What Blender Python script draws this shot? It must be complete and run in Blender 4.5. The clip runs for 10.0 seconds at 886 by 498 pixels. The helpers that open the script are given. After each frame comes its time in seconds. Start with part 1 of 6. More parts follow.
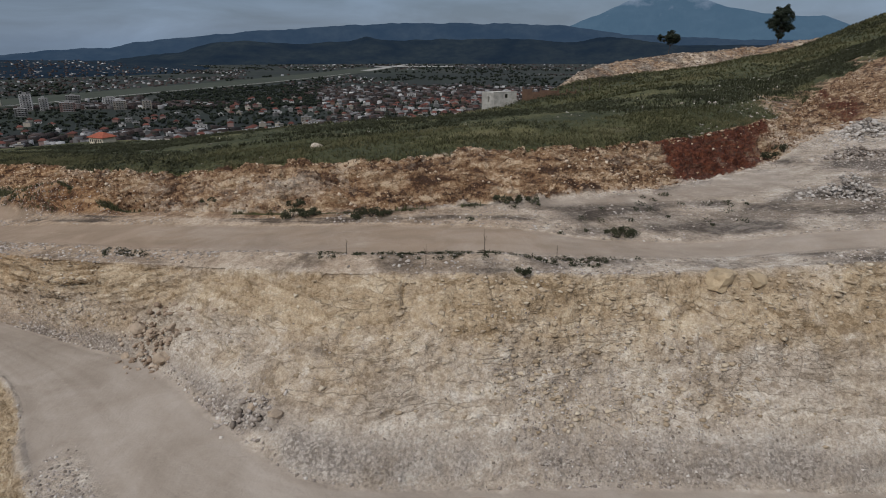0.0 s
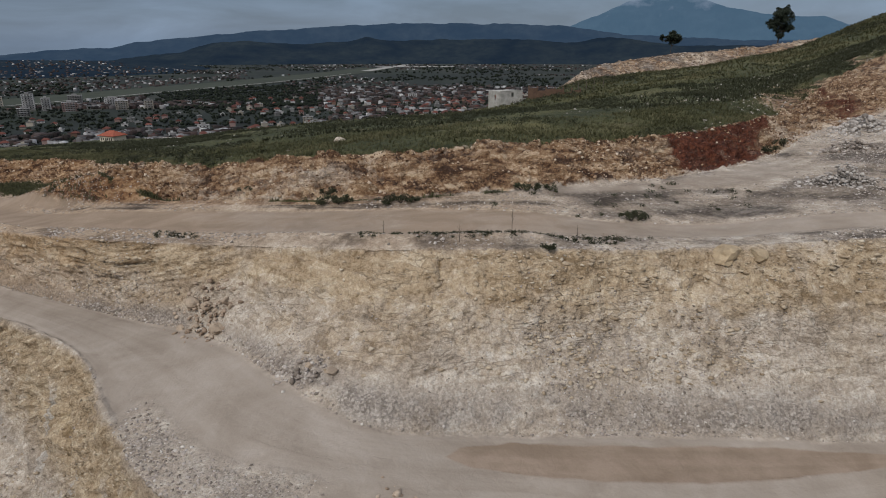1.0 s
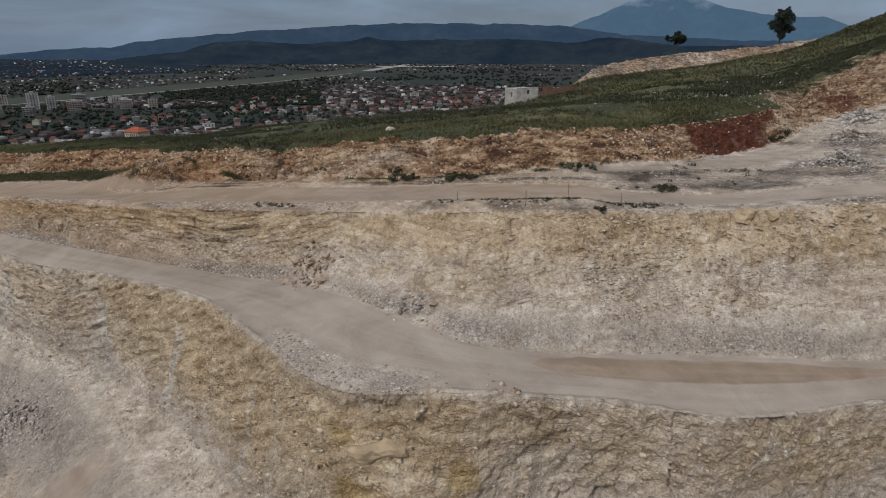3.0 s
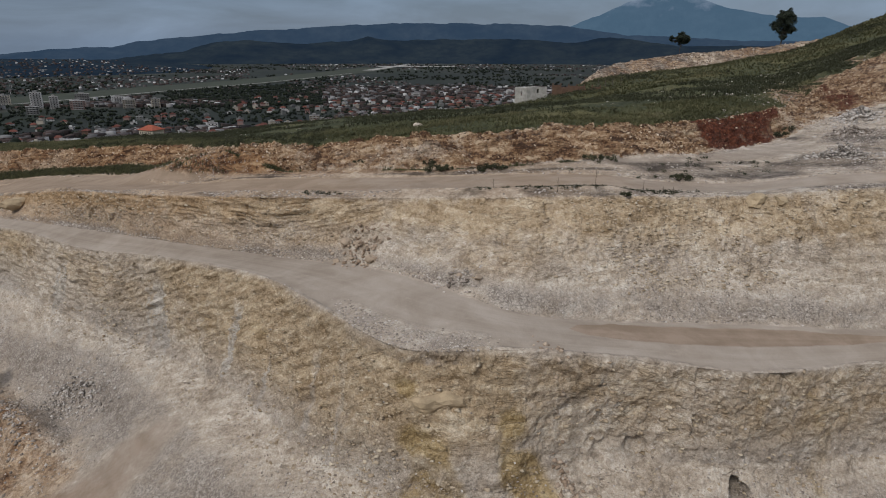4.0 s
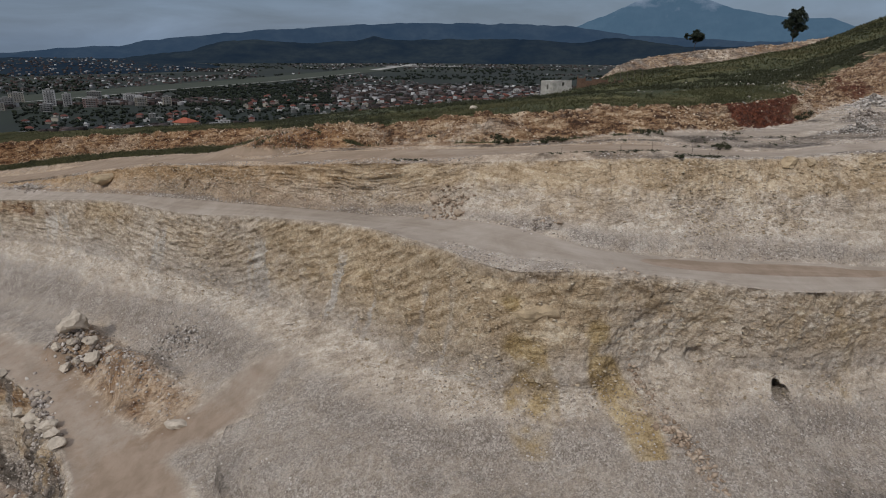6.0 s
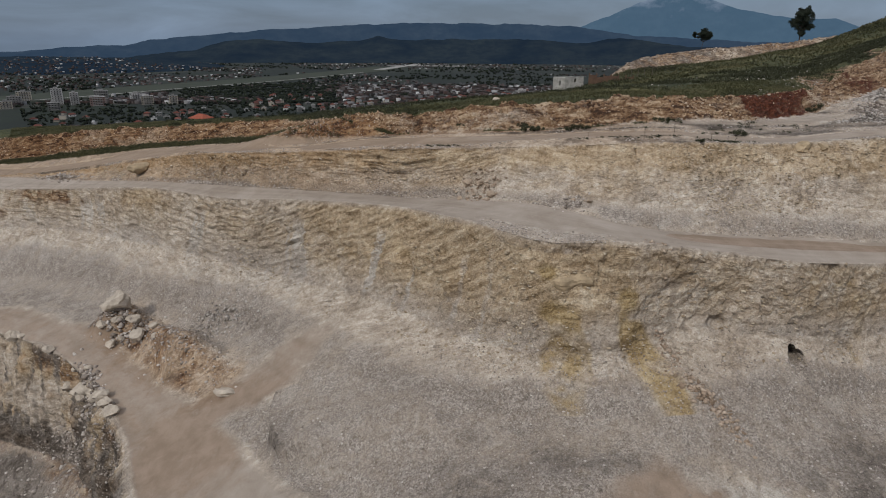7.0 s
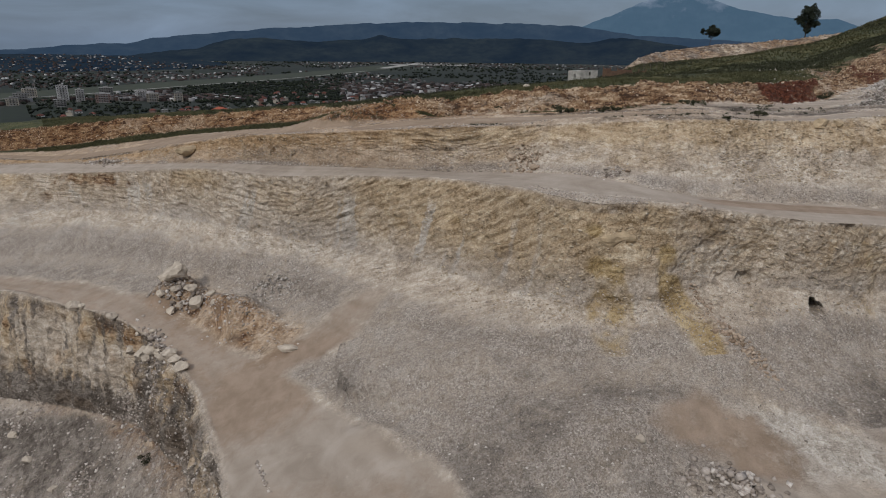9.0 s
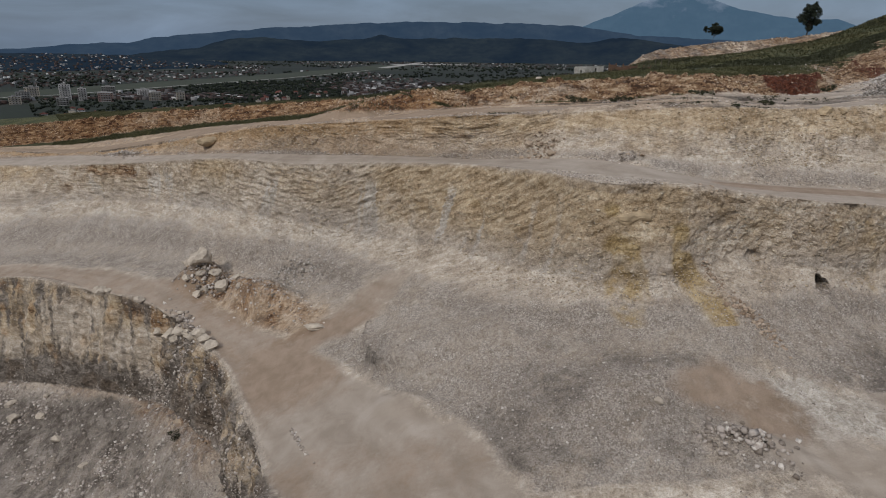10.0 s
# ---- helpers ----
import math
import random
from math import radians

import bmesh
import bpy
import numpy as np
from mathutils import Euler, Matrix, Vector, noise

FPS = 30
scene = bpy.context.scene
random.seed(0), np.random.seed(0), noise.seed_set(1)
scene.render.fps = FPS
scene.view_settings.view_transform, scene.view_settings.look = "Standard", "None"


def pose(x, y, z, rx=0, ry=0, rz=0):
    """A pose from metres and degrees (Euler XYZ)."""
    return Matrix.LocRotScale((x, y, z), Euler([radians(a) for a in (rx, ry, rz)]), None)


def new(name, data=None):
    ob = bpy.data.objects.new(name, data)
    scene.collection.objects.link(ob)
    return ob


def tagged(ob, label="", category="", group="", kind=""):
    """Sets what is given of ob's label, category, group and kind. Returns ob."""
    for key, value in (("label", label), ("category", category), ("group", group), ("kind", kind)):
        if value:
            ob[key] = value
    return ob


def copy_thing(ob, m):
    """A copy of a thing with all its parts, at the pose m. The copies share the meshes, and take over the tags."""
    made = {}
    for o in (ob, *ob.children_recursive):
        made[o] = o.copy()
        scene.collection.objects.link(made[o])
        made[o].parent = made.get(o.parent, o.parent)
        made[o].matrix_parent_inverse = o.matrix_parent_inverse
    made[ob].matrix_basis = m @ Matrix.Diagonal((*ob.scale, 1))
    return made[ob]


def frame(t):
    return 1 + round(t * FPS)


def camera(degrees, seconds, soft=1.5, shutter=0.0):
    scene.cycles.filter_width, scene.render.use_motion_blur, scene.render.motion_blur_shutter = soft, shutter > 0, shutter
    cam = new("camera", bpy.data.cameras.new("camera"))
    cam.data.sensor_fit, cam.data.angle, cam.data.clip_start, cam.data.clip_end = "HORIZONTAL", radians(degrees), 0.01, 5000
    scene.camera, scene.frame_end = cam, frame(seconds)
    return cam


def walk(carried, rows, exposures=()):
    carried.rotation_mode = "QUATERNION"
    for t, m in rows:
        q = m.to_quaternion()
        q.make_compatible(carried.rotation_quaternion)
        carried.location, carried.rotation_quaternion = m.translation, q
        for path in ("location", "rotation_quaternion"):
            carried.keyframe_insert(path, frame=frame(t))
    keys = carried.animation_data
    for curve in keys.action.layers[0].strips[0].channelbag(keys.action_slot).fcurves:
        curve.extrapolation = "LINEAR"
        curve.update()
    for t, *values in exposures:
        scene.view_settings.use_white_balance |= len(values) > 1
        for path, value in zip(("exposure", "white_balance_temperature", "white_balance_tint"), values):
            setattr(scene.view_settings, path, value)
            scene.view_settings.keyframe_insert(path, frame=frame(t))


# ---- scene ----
cam = camera(70.96, 10.0, soft=1.0)
ROWS = [
    (0.0, 0.00, 0.00, 40.00, 71.60, -0.00, 0.00),
    (0.5, -0.87, -1.79, 39.94, 71.62, 0.00, 0.00),
    (1.0, -1.84, -3.59, 39.89, 71.62, -0.02, 0.00),
    (1.5, -2.92, -5.47, 39.84, 71.62, -0.04, -0.01),
    (2.0, -4.08, -7.49, 39.82, 71.62, -0.04, -0.02),
    (2.5, -5.37, -9.60, 39.80, 71.62, -0.07, -0.03),
    (4.0, -9.83, -16.61, 39.95, 71.61, -0.16, -0.02),
    (4.5, -11.59, -19.08, 39.92, 71.61, -0.18, -0.02),
    (5.0, -13.40, -21.59, 39.66, 71.61, -0.20, 0.03),
    (5.5, -15.15, -24.01, 39.20, 71.61, -0.25, 0.20),
    (7.0, -19.86, -30.72, 37.85, 71.62, -0.42, 0.72),
    (7.5, -21.31, -32.56, 37.59, 71.60, -0.48, 0.74),
    (8.0, -22.63, -34.30, 37.31, 71.59, -0.52, 0.75),
    (8.5, -23.81, -35.90, 36.89, 71.58, -0.57, 0.78),
    (9.0, -24.90, -37.51, 36.37, 71.57, -0.61, 0.82),
    (9.5, -26.07, -39.22, 35.86, 71.57, -0.65, 0.84),
    (10.0, -27.23, -41.08, 35.39, 71.56, -0.67, 0.84),
]
walk(cam, [(t, pose(x, y, z, rx, ry, rz)) for t, x, y, z, rx, ry, rz in ROWS],
     exposures=((0.0, 0.03), (4.0, 0.0), (7.0, -0.05), (10.0, -0.07)))

# ---- light ----
SUN_ELEVATION, SUN_TURN = 41.0, 212.0
world = bpy.data.worlds.new("overcast_sky")
scene.world = world
world.use_nodes = True
wn, wl = world.node_tree.nodes, world.node_tree.links
wn.clear()


def wnode(kind, **inputs):
    n = wn.new(kind)
    for k, v in inputs.items():
        n.inputs[k.replace("_", " ")].default_value = v
    return n


w_out = wn.new("ShaderNodeOutputWorld")
w_sky = wn.new("ShaderNodeTexSky")
w_sky.sky_type = "NISHITA"
w_sky.sun_disc = False
w_sky.sun_elevation, w_sky.sun_rotation = radians(SUN_ELEVATION), radians(SUN_TURN)
w_dir = wn.new("ShaderNodeTexCoord")
w_xyz = wn.new("ShaderNodeSeparateXYZ")
wl.new(w_dir.outputs["Generated"], w_xyz.inputs[0])
# cloud deck: dark over the hills, brighter overhead
w_deck = wn.new("ShaderNodeValToRGB")
w_deck.color_ramp.elements[0].position, w_deck.color_ramp.elements[0].color = 0.0, (0.120, 0.168, 0.245, 1)
w_deck.color_ramp.elements[1].position, w_deck.color_ramp.elements[1].color = 0.7, (0.66, 0.69, 0.76, 1)
mid = w_deck.color_ramp.elements.new(0.14)
mid.color = (0.100, 0.138, 0.208, 1)
wl.new(w_xyz.outputs["Z"], w_deck.inputs[0])
w_map = wn.new("ShaderNodeMapping")
w_map.inputs["Scale"].default_value = (4.0, 4.0, 16.0)
wl.new(w_dir.outputs["Generated"], w_map.inputs[0])
w_cloud = wnode("ShaderNodeTexNoise", Scale=1.0, Detail=7.0, Roughness=0.56, Distortion=0.5)
wl.new(w_map.outputs[0], w_cloud.inputs["Vector"])
w_lift = wn.new("ShaderNodeMapRange")
for k, v in (("From Min", 0.38), ("From Max", 0.70), ("To Min", 0.90), ("To Max", 1.50)):
    w_lift.inputs[k].default_value = v
wl.new(w_cloud.outputs[0], w_lift.inputs[0])
w_mul = wn.new("ShaderNodeVectorMath")
w_mul.operation = "SCALE"
wl.new(w_deck.outputs[0], w_mul.inputs[0])
wl.new(w_lift.outputs[0], w_mul.inputs["Scale"])
w_bg1, w_bg2 = wnode("ShaderNodeBackground", Strength=0.012), wnode("ShaderNodeBackground", Strength=0.95)
w_add = wn.new("ShaderNodeAddShader")
wl.new(w_sky.outputs[0], w_bg1.inputs[0])
wl.new(w_mul.outputs[0], w_bg2.inputs[0])
wl.new(w_bg1.outputs[0], w_add.inputs[0])
wl.new(w_bg2.outputs[0], w_add.inputs[1])
wl.new(w_add.outputs[0], w_out.inputs[0])

sun_lamp = new("sun", bpy.data.lights.new("sun", "SUN"))
sun_lamp.data.energy, sun_lamp.data.angle, sun_lamp.data.color = 1.95, radians(10), (1.0, 0.96, 0.90)
sun_lamp.matrix_world = pose(0, 0, 100, 90 - SUN_ELEVATION, 0, 180 - SUN_TURN)


# ---- materials ----
class Nodes:
    """A short way to wire a material."""

    def __init__(self, name, rough=0.9):
        self.mat = bpy.data.materials.new(name)
        self.mat.use_nodes = True
        self.t = self.mat.node_tree
        self.b = self.t.nodes["Principled BSDF"]
        self.b.inputs["Roughness"].default_value = rough
        self.b.inputs["Specular IOR Level"].default_value = 0.25
        self.geo = self.t.nodes.new("ShaderNodeNewGeometry").outputs["Position"]

    def put(self, socket, value):
        if isinstance(value, bpy.types.NodeSocket):
            self.t.links.new(value, socket)
        elif isinstance(value, tuple) and len(value) == 3 and socket.type == "RGBA":
            socket.default_value = (*value, 1)
        else:
            socket.default_value = value

    def noise(self, scale, detail=4.0, rough=0.55, stretch=None, distort=0.0, vec=None):
        n = self.t.nodes.new("ShaderNodeTexNoise")
        n.inputs["Scale"].default_value, n.inputs["Detail"].default_value = scale, detail
        n.inputs["Roughness"].default_value, n.inputs["Distortion"].default_value = rough, distort
        src = vec or self.geo
        if stretch:
            m = self.t.nodes.new("ShaderNodeMapping")
            m.inputs["Scale"].default_value = stretch
            self.put(m.inputs[0], src)
            src = m.outputs[0]
        self.put(n.inputs["Vector"], src)
        return n.outputs[0]

    def cells(self, scale, feature="F1", out="Distance", vec=None, random=1.0):
        n = self.t.nodes.new("ShaderNodeTexVoronoi")
        n.feature = feature
        n.inputs["Scale"].default_value = scale
        n.inputs["Randomness"].default_value = random
        self.put(n.inputs["Vector"], vec or self.geo)
        return n.outputs[out]

    def span(self, value, a, b, c=0.0, d=1.0):
        n = self.t.nodes.new("ShaderNodeMapRange")
        for i, v in enumerate((value, a, b, c, d)):
            self.put(n.inputs[i], v)
        return n.outputs[0]

    def calc(self, how, a, b=0.0, c=0.0):
        n = self.t.nodes.new("ShaderNodeMath")
        n.operation = how
        for i, v in enumerate((a, b, c)):
            self.put(n.inputs[i], v)
        return n.outputs[0]

    def mix(self, fac, a, b, blend="MIX"):
        n = self.t.nodes.new("ShaderNodeMix")
        n.data_type, n.blend_type = "RGBA", blend
        self.put(n.inputs["Factor"], fac)
        self.put(n.inputs["A"], a)
        self.put(n.inputs["B"], b)
        return n.outputs["Result"]

    def attr(self, name):
        n = self.t.nodes.new("ShaderNodeAttribute")
        n.attribute_name = name
        return n.outputs["Fac"]

    def rand(self):
        return self.t.nodes.new("ShaderNodeObjectInfo").outputs["Random"]

    def island(self):
        return self.t.nodes.new("ShaderNodeNewGeometry").outputs["Random Per Island"]

    def bump(self, height, strength=0.5, distance=0.05, over=None):
        n = self.t.nodes.new("ShaderNodeBump")
        n.inputs["Strength"].default_value, n.inputs["Distance"].default_value = strength, distance
        self.put(n.inputs["Height"], height)
        if over:
            self.put(n.inputs["Normal"], over)
        return n.outputs[0]

    def done(self, colour, normal=None):
        self.put(self.b.inputs["Base Color"], colour)
        if normal:
            self.put(self.b.inputs["Normal"], normal)
        return self.mat


def ramp_of(n, value, stops):
    r = n.t.nodes.new("ShaderNodeValToRGB")
    e = r.color_ramp.elements
    e[0].position, e[0].color = stops[0][0], (*stops[0][1], 1)
    e[1].position, e[1].color = stops[-1][0], (*stops[-1][1], 1)
    for p, c in stops[1:-1]:
        e.new(p).color = (*c, 1)
    n.put(r.inputs[0], value)
    return r.outputs[0]


def make_quarry():
    n = Nodes("quarry_ground", 0.95)
    fine, grit = n.noise(2.6, 6, 0.66), n.noise(11.0, 4, 0.65)
    broad = n.noise(0.10, 5, 0.6)
    blot = n.noise(0.45, 6, 0.66, distort=0.6)
    # places along the folded beds: drawn out for the seams, shorter for the blocks
    axes = n.t.nodes.new("ShaderNodeSeparateXYZ")
    n.put(axes.inputs[0], n.geo)
    wobble = n.calc("SUBTRACT", n.noise(0.7, 1, 0.4), 0.5)

    def along_beds(flat, tall, shake=0.0):
        c = n.t.nodes.new("ShaderNodeCombineXYZ")
        for i in (0, 1):
            n.put(c.inputs[i], n.calc("ADD", n.calc("MULTIPLY", axes.outputs[i], flat), n.calc("MULTIPLY", wobble, shake)))
        n.put(c.inputs[2], n.calc("ADD", n.calc("MULTIPLY", n.attr("bed"), tall), n.calc("MULTIPLY", wobble, shake)))
        return c.outputs[0]

    seam_at, slab_at = along_beds(0.34, 2.3, 0.3), along_beds(0.55, 1.8, 0.9)
    shift = n.t.nodes.new("ShaderNodeVectorMath")
    n.put(shift.inputs[0], n.geo)
    n.put(shift.inputs[1], wobble)
    block_at = shift.outputs[0]
    beds = n.noise(1.0, 3, 0.5, vec=seam_at)
    seam = n.span(n.calc("ABSOLUTE", n.calc("SUBTRACT", n.noise(1.0, 2, 0.5, vec=seam_at), 0.5)), 0.0, 0.022, 1.0, 0.0)
    seam = n.calc("MULTIPLY", seam, n.span(n.noise(0.30, 3, 0.6), 0.45, 0.57))
    hair_at = along_beds(0.9, 5.2, 0.5)
    hair = n.span(n.calc("ABSOLUTE", n.calc("SUBTRACT", n.noise(1.0, 2, 0.5, vec=hair_at), 0.5)), 0.0, 0.018, 1.0, 0.0)
    hair = n.calc("MULTIPLY", hair, n.span(n.noise(0.24, 3, 0.6), 0.46, 0.58))
    grain = n.noise(1.0, 6, 0.70, vec=along_beds(1.3, 3.0, 0.9))
    sweep = n.noise(0.20, 5, 0.62, distort=0.6)
    slab = n.cells(1.0, out="Color", vec=slab_at)
    block = n.cells(3.0, out="Color", vec=block_at)
    gap = n.span(n.cells(1.0, "DISTANCE_TO_EDGE", vec=slab_at), 0.0, 0.035, 1.0, 0.0)
    gap = n.calc("MULTIPLY", gap, n.span(n.noise(0.40, 3, 0.6), 0.52, 0.62))
    crack = n.calc("MULTIPLY", n.calc("MAXIMUM", hair, n.calc("MAXIMUM", seam, gap)), n.span(n.calc("MAXIMUM", n.attr("scree"), n.attr("marl_and_shade")), 0.1, 0.4, 1.0, 0.0))
    pebble = n.cells(8.5, out="Color")
    speckle = n.calc("ADD", n.calc("MULTIPLY", grain, 0.5), n.calc("MULTIPLY", n.noise(4.6, 5, 0.72), 0.5))
    tone = n.calc("ADD", n.calc("MULTIPLY", sweep, 0.25), n.calc("ADD", n.calc("MULTIPLY", beds, 0.15), n.calc("MULTIPLY", speckle, 0.60)))
    tone = n.calc("ADD", tone, n.calc("ADD", n.span(slab, 0.25, 0.75, -0.03, 0.03), n.calc("MULTIPLY", n.span(block, 0.25, 0.75, -0.022, 0.022), n.span(n.attr("scree"), 0.2, 0.8, 1.0, 0.3))))
    rock = ramp_of(n, tone, [(0.40, (0.300, 0.243, 0.185)), (0.47, (0.452, 0.378, 0.302)), (0.53, (0.550, 0.472, 0.387)), (0.61, (0.70, 0.635, 0.55))])
    ochre = ramp_of(n, tone, [(0.40, (0.245, 0.172, 0.100)), (0.47, (0.410, 0.308, 0.198)), (0.53, (0.508, 0.398, 0.270)), (0.61, (0.65, 0.545, 0.405))])
    stain = ramp_of(n, tone, [(0.40, (0.21, 0.137, 0.055)), (0.50, (0.385, 0.278, 0.135)), (0.60, (0.55, 0.43, 0.25))])
    rust = ramp_of(n, n.calc("ADD", n.calc("MULTIPLY", tone, 0.75), n.calc("MULTIPLY", beds, 0.25)),
                   [(0.43, (0.055, 0.028, 0.016)), (0.475, (0.175, 0.096, 0.050)), (0.525, (0.315, 0.205, 0.120)), (0.585, (0.52, 0.40, 0.275))])
    clay = ramp_of(n, fine, [(0.36, (0.036, 0.010, 0.005)), (0.50, (0.085, 0.024, 0.012)), (0.64, (0.165, 0.058, 0.028))])
    scree = ramp_of(n, n.calc("ADD", n.calc("MULTIPLY", fine, 0.5), n.calc("MULTIPLY", blot, 0.5)),
                    [(0.40, (0.180, 0.153, 0.132)), (0.5, (0.285, 0.250, 0.221)), (0.60, (0.39, 0.352, 0.316))])
    rut = n.attr("rut")
    dust = ramp_of(n, n.calc("ADD", n.noise(0.30, 5, 0.6, distort=0.8), rut), [(0.30, (0.248, 0.204, 0.164)), (0.5, (0.298, 0.250, 0.205)), (0.70, (0.346, 0.296, 0.249))])
    earth = ramp_of(n, n.calc("ADD", n.noise(0.5, 5, 0.65, distort=0.5), rut), [(0.34, (0.212, 0.157, 0.114)), (0.66, (0.282, 0.215, 0.163))])
    turf = ramp_of(n, n.calc("ADD", n.calc("MULTIPLY", n.noise(0.07, 5, 0.65), 0.6), n.calc("MULTIPLY", n.noise(1.3, 5, 0.75), 0.4)),
                   [(0.36, (0.018, 0.023, 0.010)), (0.46, (0.043, 0.049, 0.019)), (0.54, (0.078, 0.079, 0.030)), (0.64, (0.14, 0.124, 0.055))])
    bare = ramp_of(n, fine, [(0.38, (0.075, 0.055, 0.036)), (0.6, (0.17, 0.135, 0.092))])
    turf = n.mix(n.span(n.noise(0.16, 5, 0.68, distort=0.5), 0.60, 0.70, 0.0, 0.5), turf, bare)
    jag = n.calc("ADD", n.calc("SUBTRACT", blot, 0.5), n.calc("MULTIPLY", n.calc("SUBTRACT", fine, 0.5), 0.5))
    col = rock
    chalk_and_haze = ramp_of(n, tone, [(0.40, (0.32, 0.275, 0.228)), (0.48, (0.48, 0.43, 0.37)), (0.60, (0.66, 0.61, 0.55))])
    for mask, tint in (("chalk_and_haze", chalk_and_haze), ("ochre", ochre), ("rust", rust), ("clay", clay)):
        edge = n.span(n.calc("ADD", n.attr(mask), n.calc("MULTIPLY", jag, 1.3)), 0.25, 0.75)
        col = n.mix(edge, col, tint)
    col = n.mix(n.span(n.calc("ADD", n.attr("stain"), n.calc("MULTIPLY", jag, 1.1)), 0.2, 0.8, 0.0, 0.9), col, stain)
    col = n.mix(n.calc("MULTIPLY", crack, 0.52), col, (0.12, 0.090, 0.060))
    loose = n.span(n.calc("ADD", n.attr("scree"), n.calc("MULTIPLY", jag, 1.2)), 0.2, 0.85)
    pebbly = n.mix(1.0, scree, ramp_of(n, pebble, [(0.25, (0.58, 0.56, 0.54)), (0.5, (0.88, 0.87, 0.86)), (0.75, (1.28, 1.27, 1.25))]), "MULTIPLY")
    col = n.mix(n.calc("MULTIPLY", loose, 0.88), col, pebbly)
    # dark ground colour; in the gully it paints shade into the rock
    marl_and_shade = ramp_of(n, tone, [(0.42, (0.070, 0.057, 0.046)), (0.5, (0.150, 0.127, 0.107)), (0.58, (0.265, 0.232, 0.202))])
    for mask, tint, a, b in (("marl_and_shade", marl_and_shade, 0.25, 0.75), ("dust", dust, 0.12, 0.88), ("earth", earth, 0.25, 0.75), ("turf", turf, 0.3, 0.7)):
        edge = n.span(n.calc("ADD", n.attr(mask), n.calc("MULTIPLY", jag, 1.0)), a, b)
        col = n.mix(edge, col, tint)
    # browner soil tint, which also carries the painted shade of the left bank
    col = n.mix(n.span(n.calc("ADD", n.attr("loam_and_shade"), n.calc("MULTIPLY", jag, 0.8)), 0.2, 0.9), col, n.mix(1.0, col, (0.84, 0.74, 0.64), "MULTIPLY"))
    smooth = n.calc("MAXIMUM", n.attr("dust"), n.attr("earth"))
    keep = n.span(smooth, 0.2, 0.9, 1.0, 0.14)
    col = n.mix(n.span(broad, 0.35, 0.65, 0.0, 0.22), col, n.mix(1.0, col, (0.76, 0.74, 0.72), "MULTIPLY"))
    col = n.mix(n.calc("MULTIPLY", n.span(grit, 0.40, 0.54, 0.45, 0.0), keep), col, n.mix(1.0, col, (0.5, 0.47, 0.44), "MULTIPLY"))
    h = n.calc("ADD", n.calc("MULTIPLY", fine, 0.8), n.calc("MULTIPLY", grit, 0.75))
    h = n.calc("ADD", h, n.calc("MULTIPLY", beds, 0.35))
    h = n.calc("ADD", h, n.calc("MULTIPLY", block, n.span(n.attr("scree"), 0.2, 0.7, 0.55, 0.0)))
    h = n.calc("SUBTRACT", h, n.calc("MULTIPLY", crack, 0.4))
    h = n.calc("ADD", h, n.calc("MULTIPLY", n.cells(4.5), -0.6))
    h = n.calc("MULTIPLY", h, keep)
    return n.done(col, n.bump(h, 0.7, 0.25))


def make_plain():
    n = Nodes("valley_fields", 0.95)
    v = n.t.nodes.new("ShaderNodeTexVoronoi")
    v.inputs["Scale"].default_value = 0.0075
    m = n.t.nodes.new("ShaderNodeMapping")
    m.inputs["Scale"].default_value = (1.0, 0.45, 1.0)
    m.inputs["Rotation"].default_value = (0, 0, 0.5)
    n.put(m.inputs[0], n.geo)
    n.put(v.inputs["Vector"], m.outputs[0])
    field = ramp_of(n, v.outputs["Color"], [(0.15, (0.007, 0.011, 0.008)), (0.45, (0.013, 0.019, 0.011)), (0.7, (0.024, 0.029, 0.020)), (0.92, (0.045, 0.044, 0.035))])
    col = n.mix(n.span(n.noise(0.004, 5, 0.6), 0.40, 0.62), field, (0.011, 0.015, 0.014))
    col = n.mix(n.span(n.noise(0.06, 4, 0.7), 0.4, 0.62, 0.0, 0.6), col, (0.009, 0.013, 0.011))
    return n.done(col)


def make_plain_mat(name, colour, dark=0.6, scale=2.0, rough=0.9, spread=0.0):
    """Paint, plaster, bark and the like: one colour with stains and grain."""
    n = Nodes(name, rough)
    a = tuple(c * dark for c in colour)
    col = n.mix(n.span(n.noise(scale, 5, 0.62), 0.35, 0.65), a, colour)
    col = n.mix(n.span(n.noise(scale * 9, 3, 0.6), 0.4, 0.7, 0.0, 0.4), col, a)
    if spread:
        col = n.mix(n.calc("MULTIPLY", n.rand(), spread), col, tuple(c * 0.35 for c in colour))
    return n.done(col, n.bump(n.noise(scale * 6, 4), 0.3, 0.03))


def make_island(name, stops, rough=0.95, grain=6.0, broad=0.0):
    """Loose pieces in one mesh, each with a tone of its own."""
    n = Nodes(name, rough)
    col = ramp_of(n, n.island() if not broad else n.calc("ADD", n.calc("MULTIPLY", n.island(), 0.5), n.span(n.noise(broad, 4, 0.6), 0.33, 0.67, 0.0, 0.5)), stops)
    col = n.mix(n.span(n.noise(grain, 4, 0.65), 0.35, 0.7, 0.0, 0.45), col, n.mix(1.0, col, (0.45, 0.42, 0.40), "MULTIPLY"))
    return n.done(col, n.bump(n.noise(grain * 2, 4), 0.4, 0.05))


